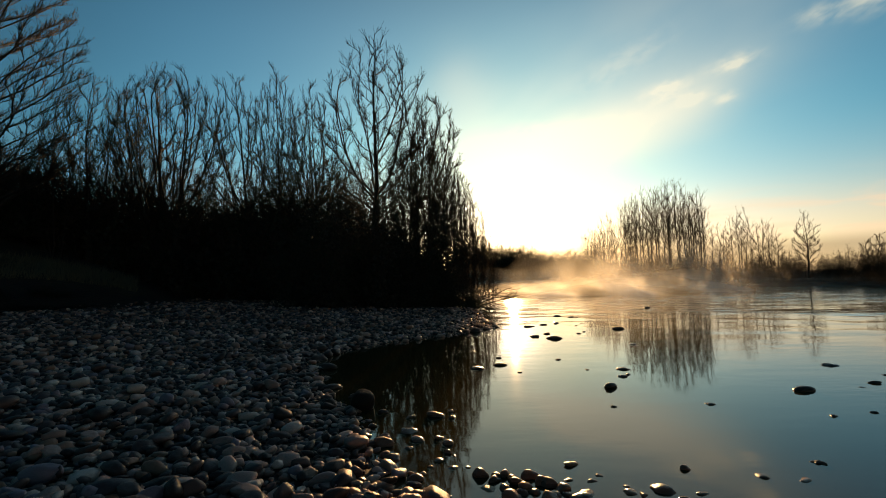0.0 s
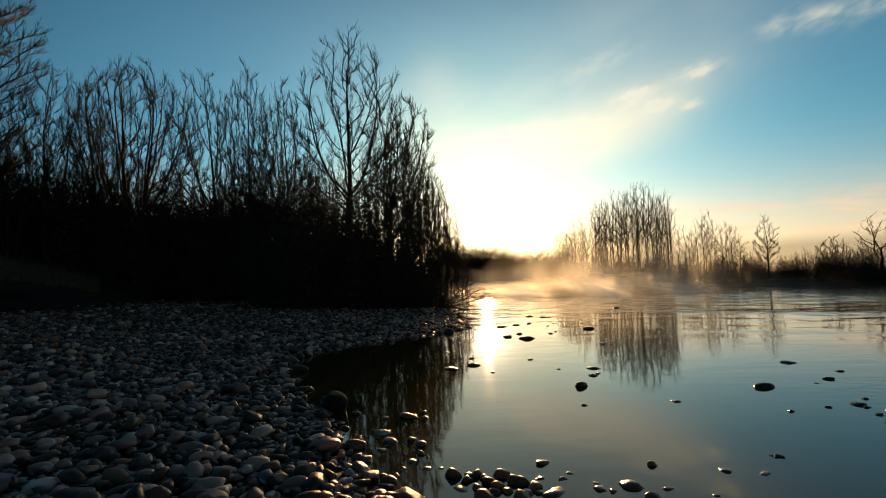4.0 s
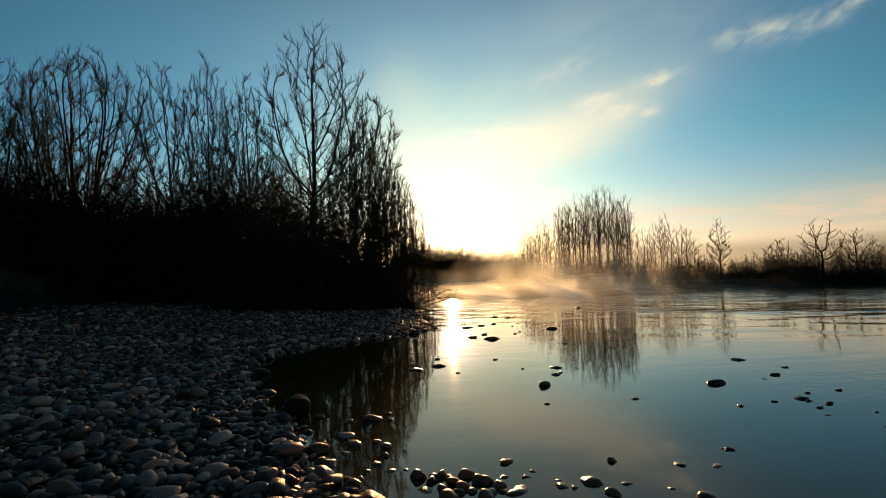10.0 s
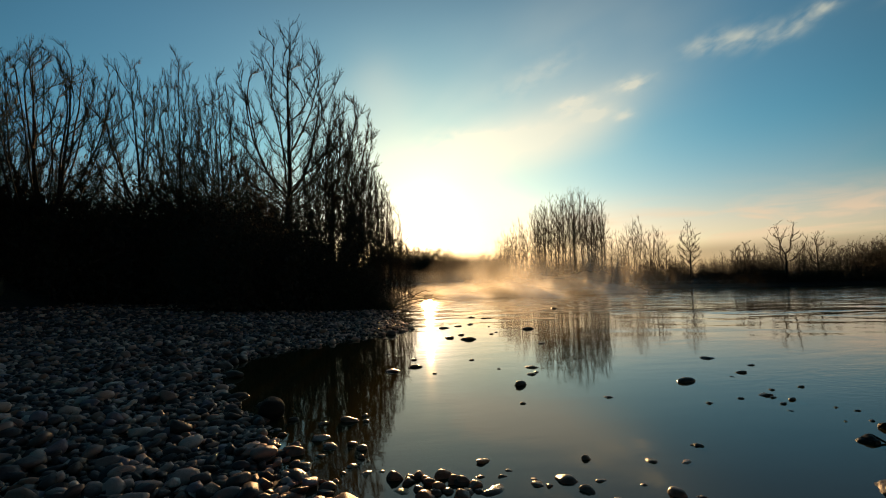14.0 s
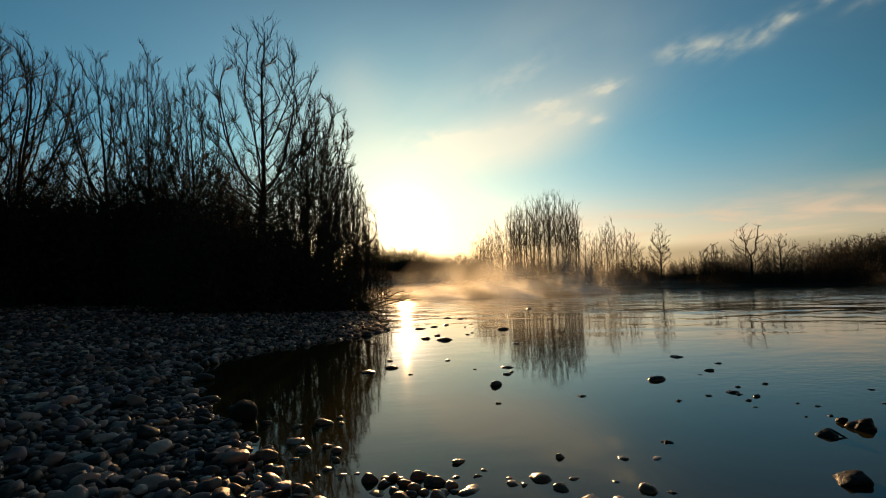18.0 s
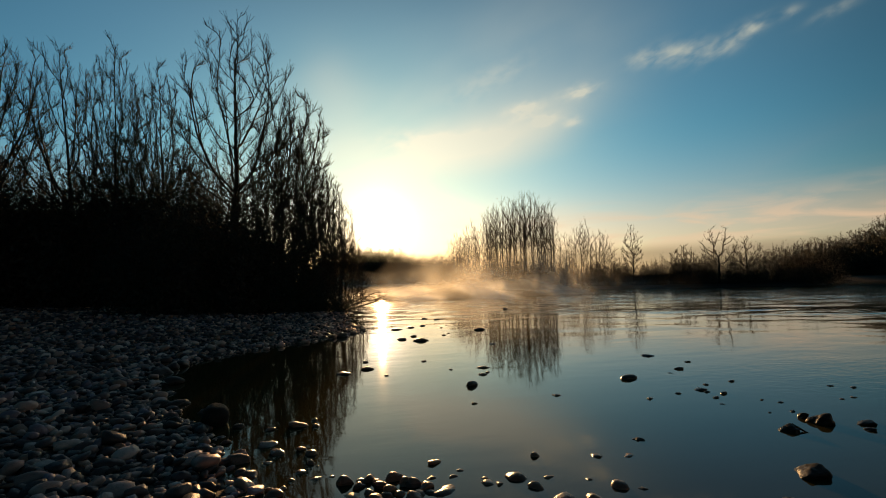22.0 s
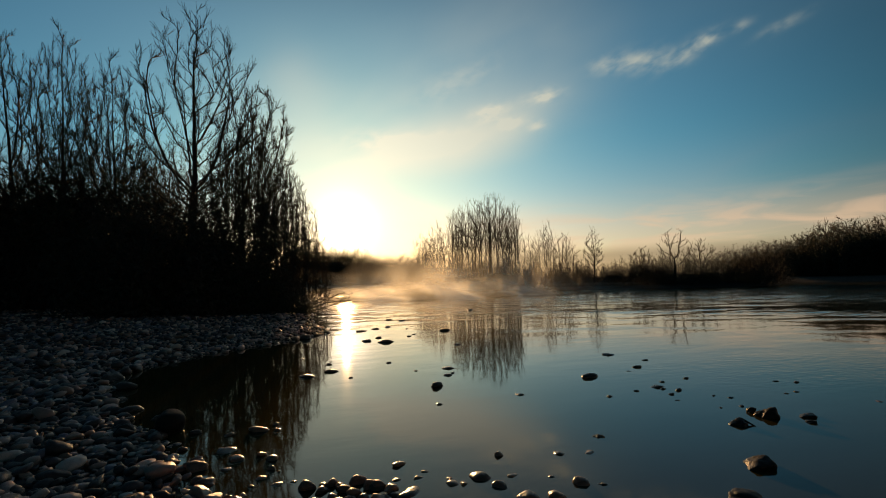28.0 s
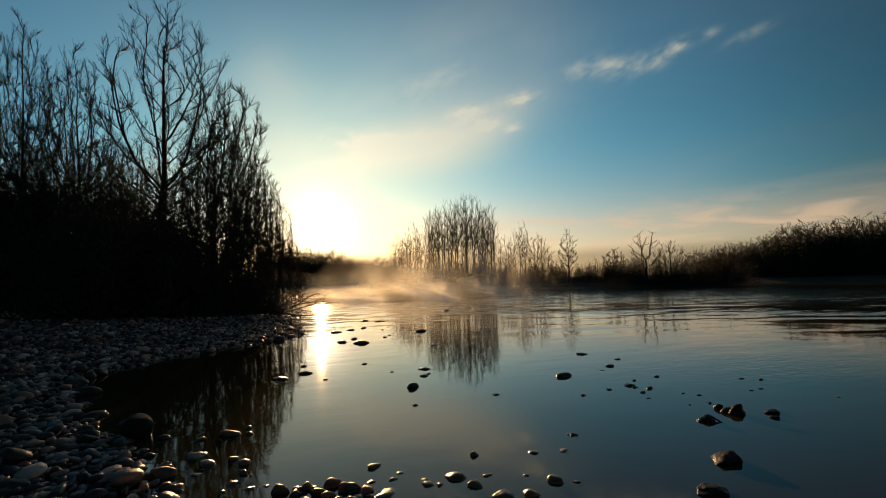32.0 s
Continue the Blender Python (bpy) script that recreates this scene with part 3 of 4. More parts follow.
near_tree(-23.4, 25, "bare tree with a thin open crown", 15, 11.2,
          ((0.2, 0.6), (0.45, 1.5), (0.68, 1.8), (0.85, 1.3), (0.95, 0.7), (1.0, 0.2)), 1500, lean=(-0.03, 0.0), fork=0.4, kill=0.36, pull=0.5, low=0.25, tip=0.008, twigs=2, twig=0.46, spikes=2)
near_tree(-30.2, 25, "bare tree forking low into a wide fan of limbs", 16, 10.3,
          ((0.2, 0.9), (0.4, 1.9), (0.62, 2.9), (0.78, 2.6), (0.9, 1.8), (1.0, 0.5)), 2600, fork=0.2, kill=0.34, pull=0.5, tip=0.008, twigs=2, twig=0.46, spikes=2, stems=3, spread=0.22,
          splay=(2, 12), low=0.24)
near_tree(-36.9, 25, "small rounded bare tree", 17, 7.9, ((0.15, 1.5), (0.5, 2.2), (0.75, 2.0), (0.9, 1.3), (1.0, 0.6)), 2000, fork=0.25, kill=0.36, pull=0.25, crook=0.12, twigs=2, twig=0.46, spikes=2)
near_tree(-33.9, 26, "small rounded bare tree", 18, 7.3, ((0.15, 1.5), (0.5, 2.1), (0.75, 1.9), (0.9, 1.3), (1.0, 0.6)), 2000, fork=0.25, kill=0.36, pull=0.25, crook=0.12, twigs=2, twig=0.46, spikes=2)
near_tree(-44.0, 22, "large bare tree with spreading limbs on the bank", 19, 14.0,
          ((0.1, 1.6), (0.3, 2.6), (0.5, 2.7), (0.7, 2.3), (0.85, 1.5), (1.0, 0.8)), 2200, fork=0.7, kill=0.36, pull=0.75, crook=0.1, twigs=2, low=0.14)

TALL_OUTLINES = (((0.1, 0.8), (0.4, 1.4), (0.65, 1.5), (0.85, 1.1), (1.0, 0.5)), ((0.1, 1.0), (0.35, 1.6), (0.6, 1.5), (0.8, 1.2), (1.0, 0.6)), ((0.1, 0.7), (0.5, 1.3), (0.75, 1.4), (0.9, 0.9), (1.0, 0.4)))
tall = [grown_tree(40 + i, 6.6, TALL_OUTLINES[i], 950, "tall_shrub", fork=0.16, kill=0.34, pull=0.3, tip=0.0055, twigs=2, twig=0.44, spikes=2, stems=6, spread=0.3, splay=(4, 26), twig_angle=(20, 58), low=0.08, shell=0.6)
        for i in range(3)]
rng = np.random.default_rng(8)
bare = [(-2.6, 19.5, 1.12), (-0.7, 20.5, 1.02), (1.1, 20, 0.84), (2.4, 19, 0.72), (-9.5, 21.5, 0.8), (-12.0, 23, 0.9), (3.5, 18.7, 0.54),
        (4.9, 18.3, 0.4), (-5.6, 19, 0.8), (-26.3, 26, 0.75), (-32, 27, 0.75), (-13.4, 22, 0.9), (-17.6, 25.5, 0.8), (-21.3, 26.5, 0.75),
        (-39.5, 24, 0.75), (-46, 23, 0.9), (0.2, 17.6, 0.55), (3.2, 17.6, 0.42), (-1.8, 17.5, 0.6), (-1.6, 20, 1.08), (0.3, 19.6, 0.88),
        (-3.8, 19.8, 1.05), (4.2, 19.0, 0.47), (5.7, 18.2, 0.28), (1.6, 18.3, 0.62)]
for k in range(17):
    bare.append((-47 + k * 2.15 + rng.uniform(-0.7, 0.7), rng.uniform(27.5, 30), rng.uniform(0.6, 0.85)))
for k in range(12):
    bare.append((-33 + k * 2.0 + rng.uniform(-0.6, 0.6), rng.uniform(24.5, 26.5), rng.uniform(0.5, 0.72)))
for k in range(12):                                    # saplings in the wood
    bare.append((-33 + k * 2.1 + rng.uniform(-0.7, 0.7), rng.uniform(27, 31), rng.uniform(0.95, 1.2)))
for i, (a, d, s) in enumerate(bare):
    text = "leafless many-stemmed shrub at the river's edge"
    if i < 3:
        plant(tall[i], a, d, i * 50, s, text, "shrub", SCRUB)
    else:
        again(tall[i % 3], a, d, i * 77, s, text)

thick = [bare_shrub(50 + i, 4.3, 14, (5, 50), (6, 4, 2), 6000, 0.066, (dry_leaf_mat, ivy_mat)[i % 2], "thicket", girth=0.022) for i in range(4)]
rng = np.random.default_rng(5)
row = []
for k in range(15):                                    # front of the wood, behind the gravel
    row.append((-47 + k * 2.3 + rng.uniform(-0.5, 0.5), 26.5 - max(0, k - 9) * 0.9, rng.uniform(0.85, 1.1)))
for k in range(13):                                    # the bushes that reach down to the spit
    row.append((-14.2 + k * 1.45, 16.8 + rng.uniform(-0.4, 0.8), (0.66, 0.74, 0.78, 0.78, 0.78, 0.74, 0.7, 0.64, 0.56, 0.5, 0.42, 0.34, 0.26)[k]))
for k in range(15):                                    # deeper rows
    row.append((-48 + k * 3.2 + rng.uniform(-1, 1), rng.uniform(29, 32), rng.uniform(0.75, 1.0)))
for k in range(18):
    row.append((-47 + k * 2.0 + rng.uniform(-0.7, 0.7), rng.uniform(27, 29), rng.uniform(0.75, 0.95)))
for k in range(13):
    row.append((-47 + k * 2.8 + rng.uniform(-1, 1), rng.uniform(33, 35.5), rng.uniform(0.7, 0.85)))
for k in range(12):
    row.append((-46 + k * 3.0 + rng.uniform(-1, 1), rng.uniform(24.5, 27), rng.uniform(0.9, 1.1) * (1.0 if k < 5 else 0.72)))
for i, (a, d, s) in enumerate(row):
    s *= float(np.interp(a, [-46, -36, -30, -18, -8, -4], [0.95, 1.05, 1.4, 1.36, 1.2, 1.0]))
    text = ("dense brown thicket still holding withered leaves", "dense dark thicket overgrown with evergreen leaves")[i % 2]
    if i < 4:
        plant(thick[i], a, d, i * 50, s, text, "shrub", SCRUB)
    else:
        again(thick[i % 4], a, d, i * 67, s, text)

for k in range(16):                                    # brambles on the mound's slope
    a = -49 + k * 0.9
    again(thick[1 + 2 * (k % 2)], a, rng.uniform(18.3, 20.5), k * 53, (0.26, 0.26, 0.05 + 0.11 * max(-a - 36, 0) / 13), "low dark bramble on the slope of the bank")
k = 4200
a, d = np.radians(rng.uniform(-48, -33, k)), rng.uniform(21.4, 23.2, k)
foot = np.stack([d * np.sin(a), d * np.cos(a), ground_z(d * np.sin(a), d * np.cos(a)) - 0.02], 1)
blades = np.stack([foot, foot + rng.normal(0, 0.1, (k, 3)) * (1, 1, 0) + np.stack([0 * a, 0 * a, rng.uniform(0.1, 0.42, k)], 1)], 1)
tagged(new("dry_grass", spike_mesh("dry_grass", blades, np.full((k, 2), 0.011), straw_mat)), "pale dry grass along the crest of the bank", "grass", kind="stuff")

# the far grove and the scattered trees beside it
slim = [grown_tree(60 + i, 9.6, ((0.08, 0.35), (0.4, 0.75), (0.7, 0.85), (0.9, 0.6), (1.0, 0.2)), 260, fork=0.66, step=0.22, kill=0.42, pull=1.5, inertia=1.0, crook=0.05, tip=0.006, flow=2.4,
                   twigs=1, twig=0.8, spikes=1, low=0.14, sway=0.01, fine=0.0065, twig_angle=(8, 26)) for i in range(6)]
far_rows = []
for k in range(58):
    a = 16.6 + 12.4 * (k / 57) ** 0.97 + rng.uniform(-0.4, 0.4)
    crest = np.interp(a, [16.4, 18, 20.5, 23, 25, 27.8, 28.8, 29.4], [5.6, 7.1, 8.9, 10.3, 10.4, 10.7, 9.1, 7.0]) + rng.uniform(-2.4, 0.3)
    far_rows.append((a, rng.uniform(50, 57), crest))
for a, e in [(29.6, 5.4), (30.2, 5.6), (30.8, 5.2), (31.4, 6.2), (32.0, 7.0), (32.5, 7.2), (33.0, 6.2), (33.6, 5.4), (34.2, 5.8), (34.7, 5.6), (35.2, 4.6), (32.2, 6.0), (31.0, 5.0)]:
    far_rows.append((a, rng.uniform(48, 52), e))
for i, (a, d, e) in enumerate(far_rows):
    s = (0.1 + d * math.tan(radians(e))) / 9.6
    text = "slender leafless tree in a grove across the river"
    wide_s = max(s, 0.75)
    size = (wide_s * 1.1, wide_s * 1.1, s)
    if i < 6:
        plant(slim[i], a, d, i * 50, size, text, "tree", GROVE)
    else:
        again(slim[i % 6], a, d, i * 73, size, text)
SINGLE = "single trees on the far bank"
plant(grown_tree(70, 5.1, ((0.15, 0.5), (0.4, 0.95), (0.7, 0.9), (1.0, 0.25)), 330, fork=0.6, kill=0.22, pull=0.5, inertia=0.6, tip=0.006, twigs=2, twig=0.3, fine=0.006), 37.5, 46, 0, 1.0,
      "thin solitary bare tree on the far bank", "tree", SINGLE)
plant(grown_tree(71, 4.4, ((0.3, 0.8), (0.55, 1.5), (0.8, 1.4), (1.0, 0.6)), 260, fork=0.4, kill=0.3, pull=0.1, inertia=0.4, crook=0.3, tip=0.012, sway=0.12, twigs=1, twig=0.25, fine=0.007, low=0.3), 45.9, 44, 0,
      1.0, "old gnarled bare tree with a broken crown on the far bank", "tree", SINGLE)
plant(grown_tree(72, 3.5, ((0.3, 0.8), (0.75, 1.3), (1.0, 0.6)), 220, fork=0.35, kill=0.28, pull=0.15, inertia=0.4, crook=0.25, tip=0.01, sway=0.1, twigs=1, twig=0.25, fine=0.007, low=0.3), 48.4, 45, 0,
      1.0, "low gnarled bare tree on the far bank", "tree", SINGLE)
plant(grown_tree(73, 3.0, ((0.2, 0.6), (0.7, 1.1), (1.0, 0.4)), 260, fork=0.35, kill=0.24, pull=0.3, crook=0.2, tip=0.008, twigs=2, twig=0.28, fine=0.007), 42.6, 46, 0,
      1.0, "low bare tree on the far bank", "tree", SINGLE)

brush = [bare_shrub(80 + i, 2.4, 12, (5, 60), (6, 5, 3), 3400, 0.036, dry_leaf_mat, "brush", 0.005, girth=0.022) for i in range(3)]
low_rows = []
for k in range(30):
    a = 15.5 + k * 1.0
    tall_by = float(np.interp(a, [15, 17, 28, 30, 34, 37, 42], [0.9, 1.3, 1.35, 1.05, 1.05, 0.8, 1.0]))
    low_rows.append((a, (49 if a < 26 else 45.5) + rng.uniform(-0.5, 3), rng.uniform(0.75, 1.1) * tall_by))
    low_rows.append((a + 0.5, (53 if a < 26 else 49) + rng.uniform(-0.5, 3), rng.uniform(0.85, 1.2) * tall_by))
for k in range(13):
    a = 43.0 + k * 0.95
    low_rows.append((a, 43.8 + rng.uniform(0, 2.0), rng.uniform(0.9, 1.3) * (0.75 if k < 2 else 1)))
reach = np.linspace(30, 70, 400)
for k in range(38):                                    # tussocks along the waterline itself
    a = 13.0 + k * 1.15
    inside = signed_distance(reach * math.sin(radians(a)), reach * math.cos(radians(a)), FAR_SHORE) > 0.7
    low_rows.append((a, float(reach[np.argmax(inside)]), (0.55, 0.55, rng.uniform(0.3, 0.5))))
for i, (a, d, s) in enumerate(low_rows):
    text = "low brown brush along the far waterline"
    if i < 3:
        plant(brush[i], a, d, i * 50, s, text, "shrub", "brush on the far bank")
    else:
        again(brush[i % 3], a, d, i * 61, s, text)

# the woods that close the view: beyond the sun's gap, and along the channel on the far side
stand = [grown_tree(90 + i, 7.0, ((0.1, 1.2), (0.4, 2.0), (0.7, 1.8), (0.9, 1.0), (1.0, 0.3)), 450, fork=0.35, step=0.25, kill=0.45, pull=0.3, tip=0.012, twigs=2, twig=0.5, spikes=3, fine=0.011) for i in range(4)]
bush = [bare_shrub(96 + i, 4.5, 10, (5, 45), (6, 5, 2), 6000, 0.085, ivy_mat, "thicket", 0.012, girth=0.04) for i in range(2)]
wood_rows = []
for k in range(32):
    a = 3.0 + k * 0.45
    wood_rows.append((a, rng.uniform(115, 130), float(np.interp(a, [3, 9, 13, 17], [4.5, 4.3, 3.3, 3.5])) + rng.uniform(-0.5, 0.15)))
for k in range(44):
    a = 50.0 + k * 0.5
    wood_rows.append((a, rng.uniform(66, 76), float(np.interp(a, [50, 53, 57.5, 59, 62, 70], [2.6, 3.4, 3.9, 5.1, 5.0, 5.1])) + rng.uniform(-0.4, 0.2)))
for i, (a, d, e) in enumerate(wood_rows):
    s = d * math.tan(radians(e)) / 7.0
    text = "bare tree in the wood beyond the river"
    if i < 4:
        plant(stand[i], a, d, i * 50, s, text, "tree", "trees of the wood beyond the river")
    else:
        again(stand[i % 4], a, d, i * 61, s, text)
for i in range(76):
    a, d = (2.0 + i * 0.42, rng.uniform(104, 114)) if i < 36 else (51.5 + (i - 36) * 0.45, rng.uniform(62, 68))
    s = d * math.tan(radians(float(np.interp(a, [2, 9, 13, 17, 52, 57, 59, 70], [4.1, 3.9, 2.9, 2.9, 2.4, 3.6, 4.5, 4.5])))) / 4.5
    text = "dense brown undergrowth at the foot of the far wood"
    if i < 2:
        plant(bush[i], a, d, i * 50, s, text, "shrub", "undergrowth of the far wood")
    else:
        again(bush[i % 2], a, d, i * 61, s, text)

# driftwood that hangs out over the water from the last bush
rng = np.random.default_rng(21)
drift = new("driftwood_branch")
for k, (x, rise_by, length) in enumerate(((0.0, 0.2, 2.3), (0.2, 0.45, 2.0), (-0.2, 0.75, 1.7), (0.5, 0.3, 1.9), (0.1, 0.6, 2.0), (0.4, 0.05, 1.5))):
    P0, R0 = strands(rng, np.array([[x, 0.1 * k, 0.05]]), np.array([[1.0, -0.25 + 0.1 * k, rise_by]]), np.array([length]), np.array([0.03]), 9, -0.04, 0.07, 0.3)
    P1, R1 = offshoots(rng, P0, R0, 8, 0.2, 0.95, (20, 50), (0.25, 0.45), 5, -0.02, 0.1, 0.6, 0.011)
    P2, R2 = offshoots(rng, P1, R1, 3, 0.2, 0.95, (20, 50), (0.3, 0.5), 4, -0.02, 0.1, 0.6, 0.008)
    stem = part("stem", tube_mesh("stem", [(P0, R0, 7)], bark_mat), drift)
    part("spray", tube_mesh("spray", [(P1, R1, 5), (P2, R2, 3)], twig_mat), stem)
plant(drift, 2.6, 16.6, 0, 0.85, "bare fallen branches reaching over the water", "branch")

# ======== mist drifting over the far water ========
for k, (d, a0, a1, high, stuff_mat) in enumerate([(23, 4, 28, 0.3, vapour_mat), (26, 3, 32, 0.55, mist_mat), (28.5, 3, 37, 0.8, mist_mat), (31, 2, 40, 1.1, mist_mat),
                                                 (34, 2, 40, 1.5, vapour_mat), (19.5, 5, 40, 3.0, veil_mat), (36, 11, 46, 3.4, haze_mat), (62, 1, 34, 5.0, haze_mat)]):
    u, v = np.meshgrid(np.linspace(0, 1, 90), np.linspace(0, 1, 9), indexing="ij")
    a = np.radians(a0 + (a1 - a0) * u)
    r = d + 0.9 * np.sin(a * 23 + k) + 0.5 * np.sin(v * 3 + a * 40)
    tall_by = high * (0.75 + 0.25 * np.sin(a * 17 + 2 * k)) * np.interp(np.degrees(a), [3, 8, 14, 18, 23, 30, 40, 50, 66], [0.7, 0.8, 1.4, 1.8, 1.4, 1.0, 0.5, 0.6, 0.7])
    i = np.arange(u.size).reshape(u.shape)
    faces = np.stack([i[:-1, :-1], i[1:, :-1], i[1:, 1:], i[:-1, 1:]], -1).reshape(-1, 4)
    me = mesh_from("mist", np.stack([r * np.sin(a), r * np.cos(a), 0.01 + v * tall_by], -1), faces, stuff_mat)
    layer = me.uv_layers.new(name="span")
    where = np.stack([u.ravel(), v.ravel()], 1)[faces.ravel()]
    layer.data.foreach_set("uv", where.ravel())
    tagged(new("mist", me), "thin golden mist rising off the cold river", "mist", kind="stuff")

# ======== stones standing in the shallows ========


def worn_radius(d, planes, power):
    """How far a worn, flat-sided stone reaches in each direction."""
    face = np.maximum(d @ planes[0].T, 0) / planes[1]
    k = (face ** power).sum(1) ** (-1 / power)
    return np.clip(k, 0.55 * np.median(k), 1.3 * np.median(k))


def facets(seed, count, uneven):
    rng = np.random.default_rng(seed)
    sides = np.concatenate([unit(rng.normal(0, 1, (count, 3))), np.eye(3), -np.eye(3)])
    return sides, np.concatenate([rng.uniform(1 - uneven, 1.0, count), np.full(6, 1.02)])


def stone_mesh(seed, detail=3, rough=0.10, flat=1.0, power=9.0, mat=None):
    """A water-worn stone of unit length, lumpy, with rounded flat sides."""
    bm = bmesh.new()
    bmesh.ops.create_icosphere(bm, subdivisions=detail, radius=0.5)
    shift = Vector((seed * 7.3, seed * 3.1, seed * 1.7))
    reach = worn_radius(unit(np.array([v.co for v in bm.verts])), facets(seed, 16, rough * 2.4), power)
    for v, k in zip(bm.verts, reach / reach.mean()):
        d = v.co.normalized()
        k *= 1 + rough * 0.9 * noise.noise(d * 1.3 + shift) + rough * 0.35 * noise.noise(d * 4 + shift)
        v.co = Vector((d.x, d.y * 0.8, d.z * flat)) * 0.5 * k
    for f in bm.faces:
        f.smooth = True
    me = bpy.data.meshes.new("stone")
    bm.to_mesh(me)
    bm.free()
    me.materials.append(mat or boulder_mat)
    return me


shapes = [stone_mesh(i, 3, (0.15, 0.2, 0.26)[i % 3], 1.0, (7.0, 10.0, 14.0)[i % 3]) for i in range(9)]
dark_shapes = [stone_mesh(70 + i, 3, (0.18, 0.24, 0.28)[i % 3], 1.0, (8.0, 11.0, 14.0)[i % 3], dark_stone_mat) for i in range(6)]
rocks = [stone_mesh(20 + i, 4, 0.3, 1.0, 16.0, rock_mat) for i in range(3)]
pale_shape = stone_mesh(26, 3, 0.18, 0.8, 10.0, pale_stone_mat)
FAR_STONES = [(2.93, 12.53, 0.20, 0.06), (3.16, 12.05, 0.19, 0.03), (3.31, 12.02, 0.06, 0.03), (3.27, 9.10, 0.23, 0.05), (1.81, 7.91, 0.25, 0.05),
              (1.83, 8.63, 0.09, 0.03), (2.39, 8.56, 0.07, 0.03), (2.56, 8.82, 0.09, 0.01), (1.50, 8.25, 0.17, 0.03), (1.75, 10.01, 0.30, 0.03),
              (2.12, 10.29, 0.15, 0.03), (2.43, 10.57, 0.19, 0.02), (2.99, 10.47, 0.13, 0.02), (2.72, 9.94, 0.06, 0.02), (2.72, 7.00, 0.10, 0.02),
              (6.31, 14.90, 0.29, 0.04), (8.67, 23.15, 0.11, 0.05), (8.97, 18.05, 0.26, 0.03)]
MID_STONES = [(1.91, 5.16, 0.14, 0.03), (1.85, 4.89, 0.06, 0.01), (1.74, 4.79, 0.08, 0.02), (1.46, 4.33, 0.11, 0.05), (1.28, 3.71, 0.04, 0.01),
              (1.37, 5.89, 0.06, 0.01), (1.53, 5.21, 0.04, 0.01), (0.78, 5.16, 0.04, 0.01), (2.00, 3.70, 0.08, 0.01), (0.63, 5.61, 0.13, 0.03),
              (0.38, 5.41, 0.20, 0.02), (0.67, 6.13, 0.06, 0.02), (0.37, 6.72, 0.14, 0.02)]
NEAR_STONES = [(0.65, 2.59, 0.08, 0.03), (0.69, 2.38, 0.05, 0.01), (0.75, 2.45, 0.05, 0.01), (0.58, 2.41, 0.05, 0.01), (1.21, 2.50, 0.06, 0.03),
               (0.98, 2.24, 0.12, 0.05), (0.83, 2.24, 0.08, 0.02), (0.88, 2.23, 0.04, 0.02), (0.84, 2.32, 0.04, 0.01), (1.15, 2.22, 0.06, 0.01),
               (1.02, 2.13, 0.07, 0.03), (1.40, 2.01, 0.09, 0.05), (1.08, 1.97, 0.10, 0.04), (1.21, 1.92, 0.09, 0.04), (1.32, 2.13, 0.04, 0.01)]
CLUSTER = [(0.16, 2.47, 0.10, 0.07), (0.28, 2.48, 0.07, 0.06), (0.24, 2.47, 0.06, 0.04), (0.33, 2.37, 0.08, 0.05), (0.39, 2.43, 0.09, 0.05),
           (0.26, 2.33, 0.06, 0.04), (0.18, 2.32, 0.08, 0.02), (0.28, 2.22, 0.11, 0.05), (0.40, 2.27, 0.06, 0.04), (0.48, 2.33, 0.10, 0.07),
           (0.22, 2.42, 0.07, 0.05), (0.31, 2.43, 0.06, 0.05), (0.36, 2.31, 0.07, 0.06), (0.44, 2.36, 0.07, 0.05), (0.33, 2.27, 0.07, 0.04), (0.52, 2.29, 0.08, 0.05), (0.45, 2.2, 0.08, 0.05),
           (0.48, 2.24, 0.08, 0.04), (0.54, 2.24, 0.07, 0.02), (0.61, 2.21, 0.14, 0.03), (0.10, 2.60, 0.04, 0.01), (0.03, 2.61, 0.05, 0.01)]
SIDE_STONES = [(4.01, 5.05, 0.18, 0.02), (2.96, 4.03, 0.19, 0.045), (4.15, 4.54, 0.08, 0.01), (3.76, 4.24, 0.08, 0.02), (3.52, 4.08, 0.11, 0.01),
               (2.65, 3.32, 0.05, 0.01), (2.97, 3.38, 0.04, 0.01), (1.53, 2.38, 0.08, 0.02), (1.69, 2.32, 0.08, 0.01), (1.93, 2.53, 0.04, 0.01)]
RIGHT_SPECKS = [(3.23, 3.41, 0.09, 0.03), (3.23, 3.33, 0.05, 0.01), (3.43, 3.56, 0.04, 0.01), (3.30, 3.24, 0.06, 0.02), (3.15, 3.16, 0.06, 0.02),
                (3.75, 3.58, 0.05, 0.01), (3.04, 2.99, 0.05, 0.01), (3.41, 2.98, 0.03, 0.01), (3.46, 2.87, 0.05, 0.01), (3.15, 2.70, 0.02, 0.01),
                (4.34, 3.12, 0.06, 0.01), (4.45, 3.02, 0.06, 0.01), (3.98, 2.78, 0.05, 0.01), (4.10, 2.78, 0.06, 0.01), (4.31, 2.32, 0.07, 0.01)]
RIGHT_STONES = [(3.31, 2.66, 0.05, 0.02), (3.23, 2.52, 0.07, 0.05), (3.23, 2.37, 0.16, 0.08), (3.45, 2.29, 0.14, 0.04), (3.34, 2.19, 0.08, 0.02),
                (2.89, 2.35, 0.12, 0.05), (2.34, 1.81, 0.19, 0.09), (1.94, 1.57, 0.14, 0.05), (1.92, 2.54, 0.06, 0.01), (1.49, 1.96, 0.06, 0.01)]
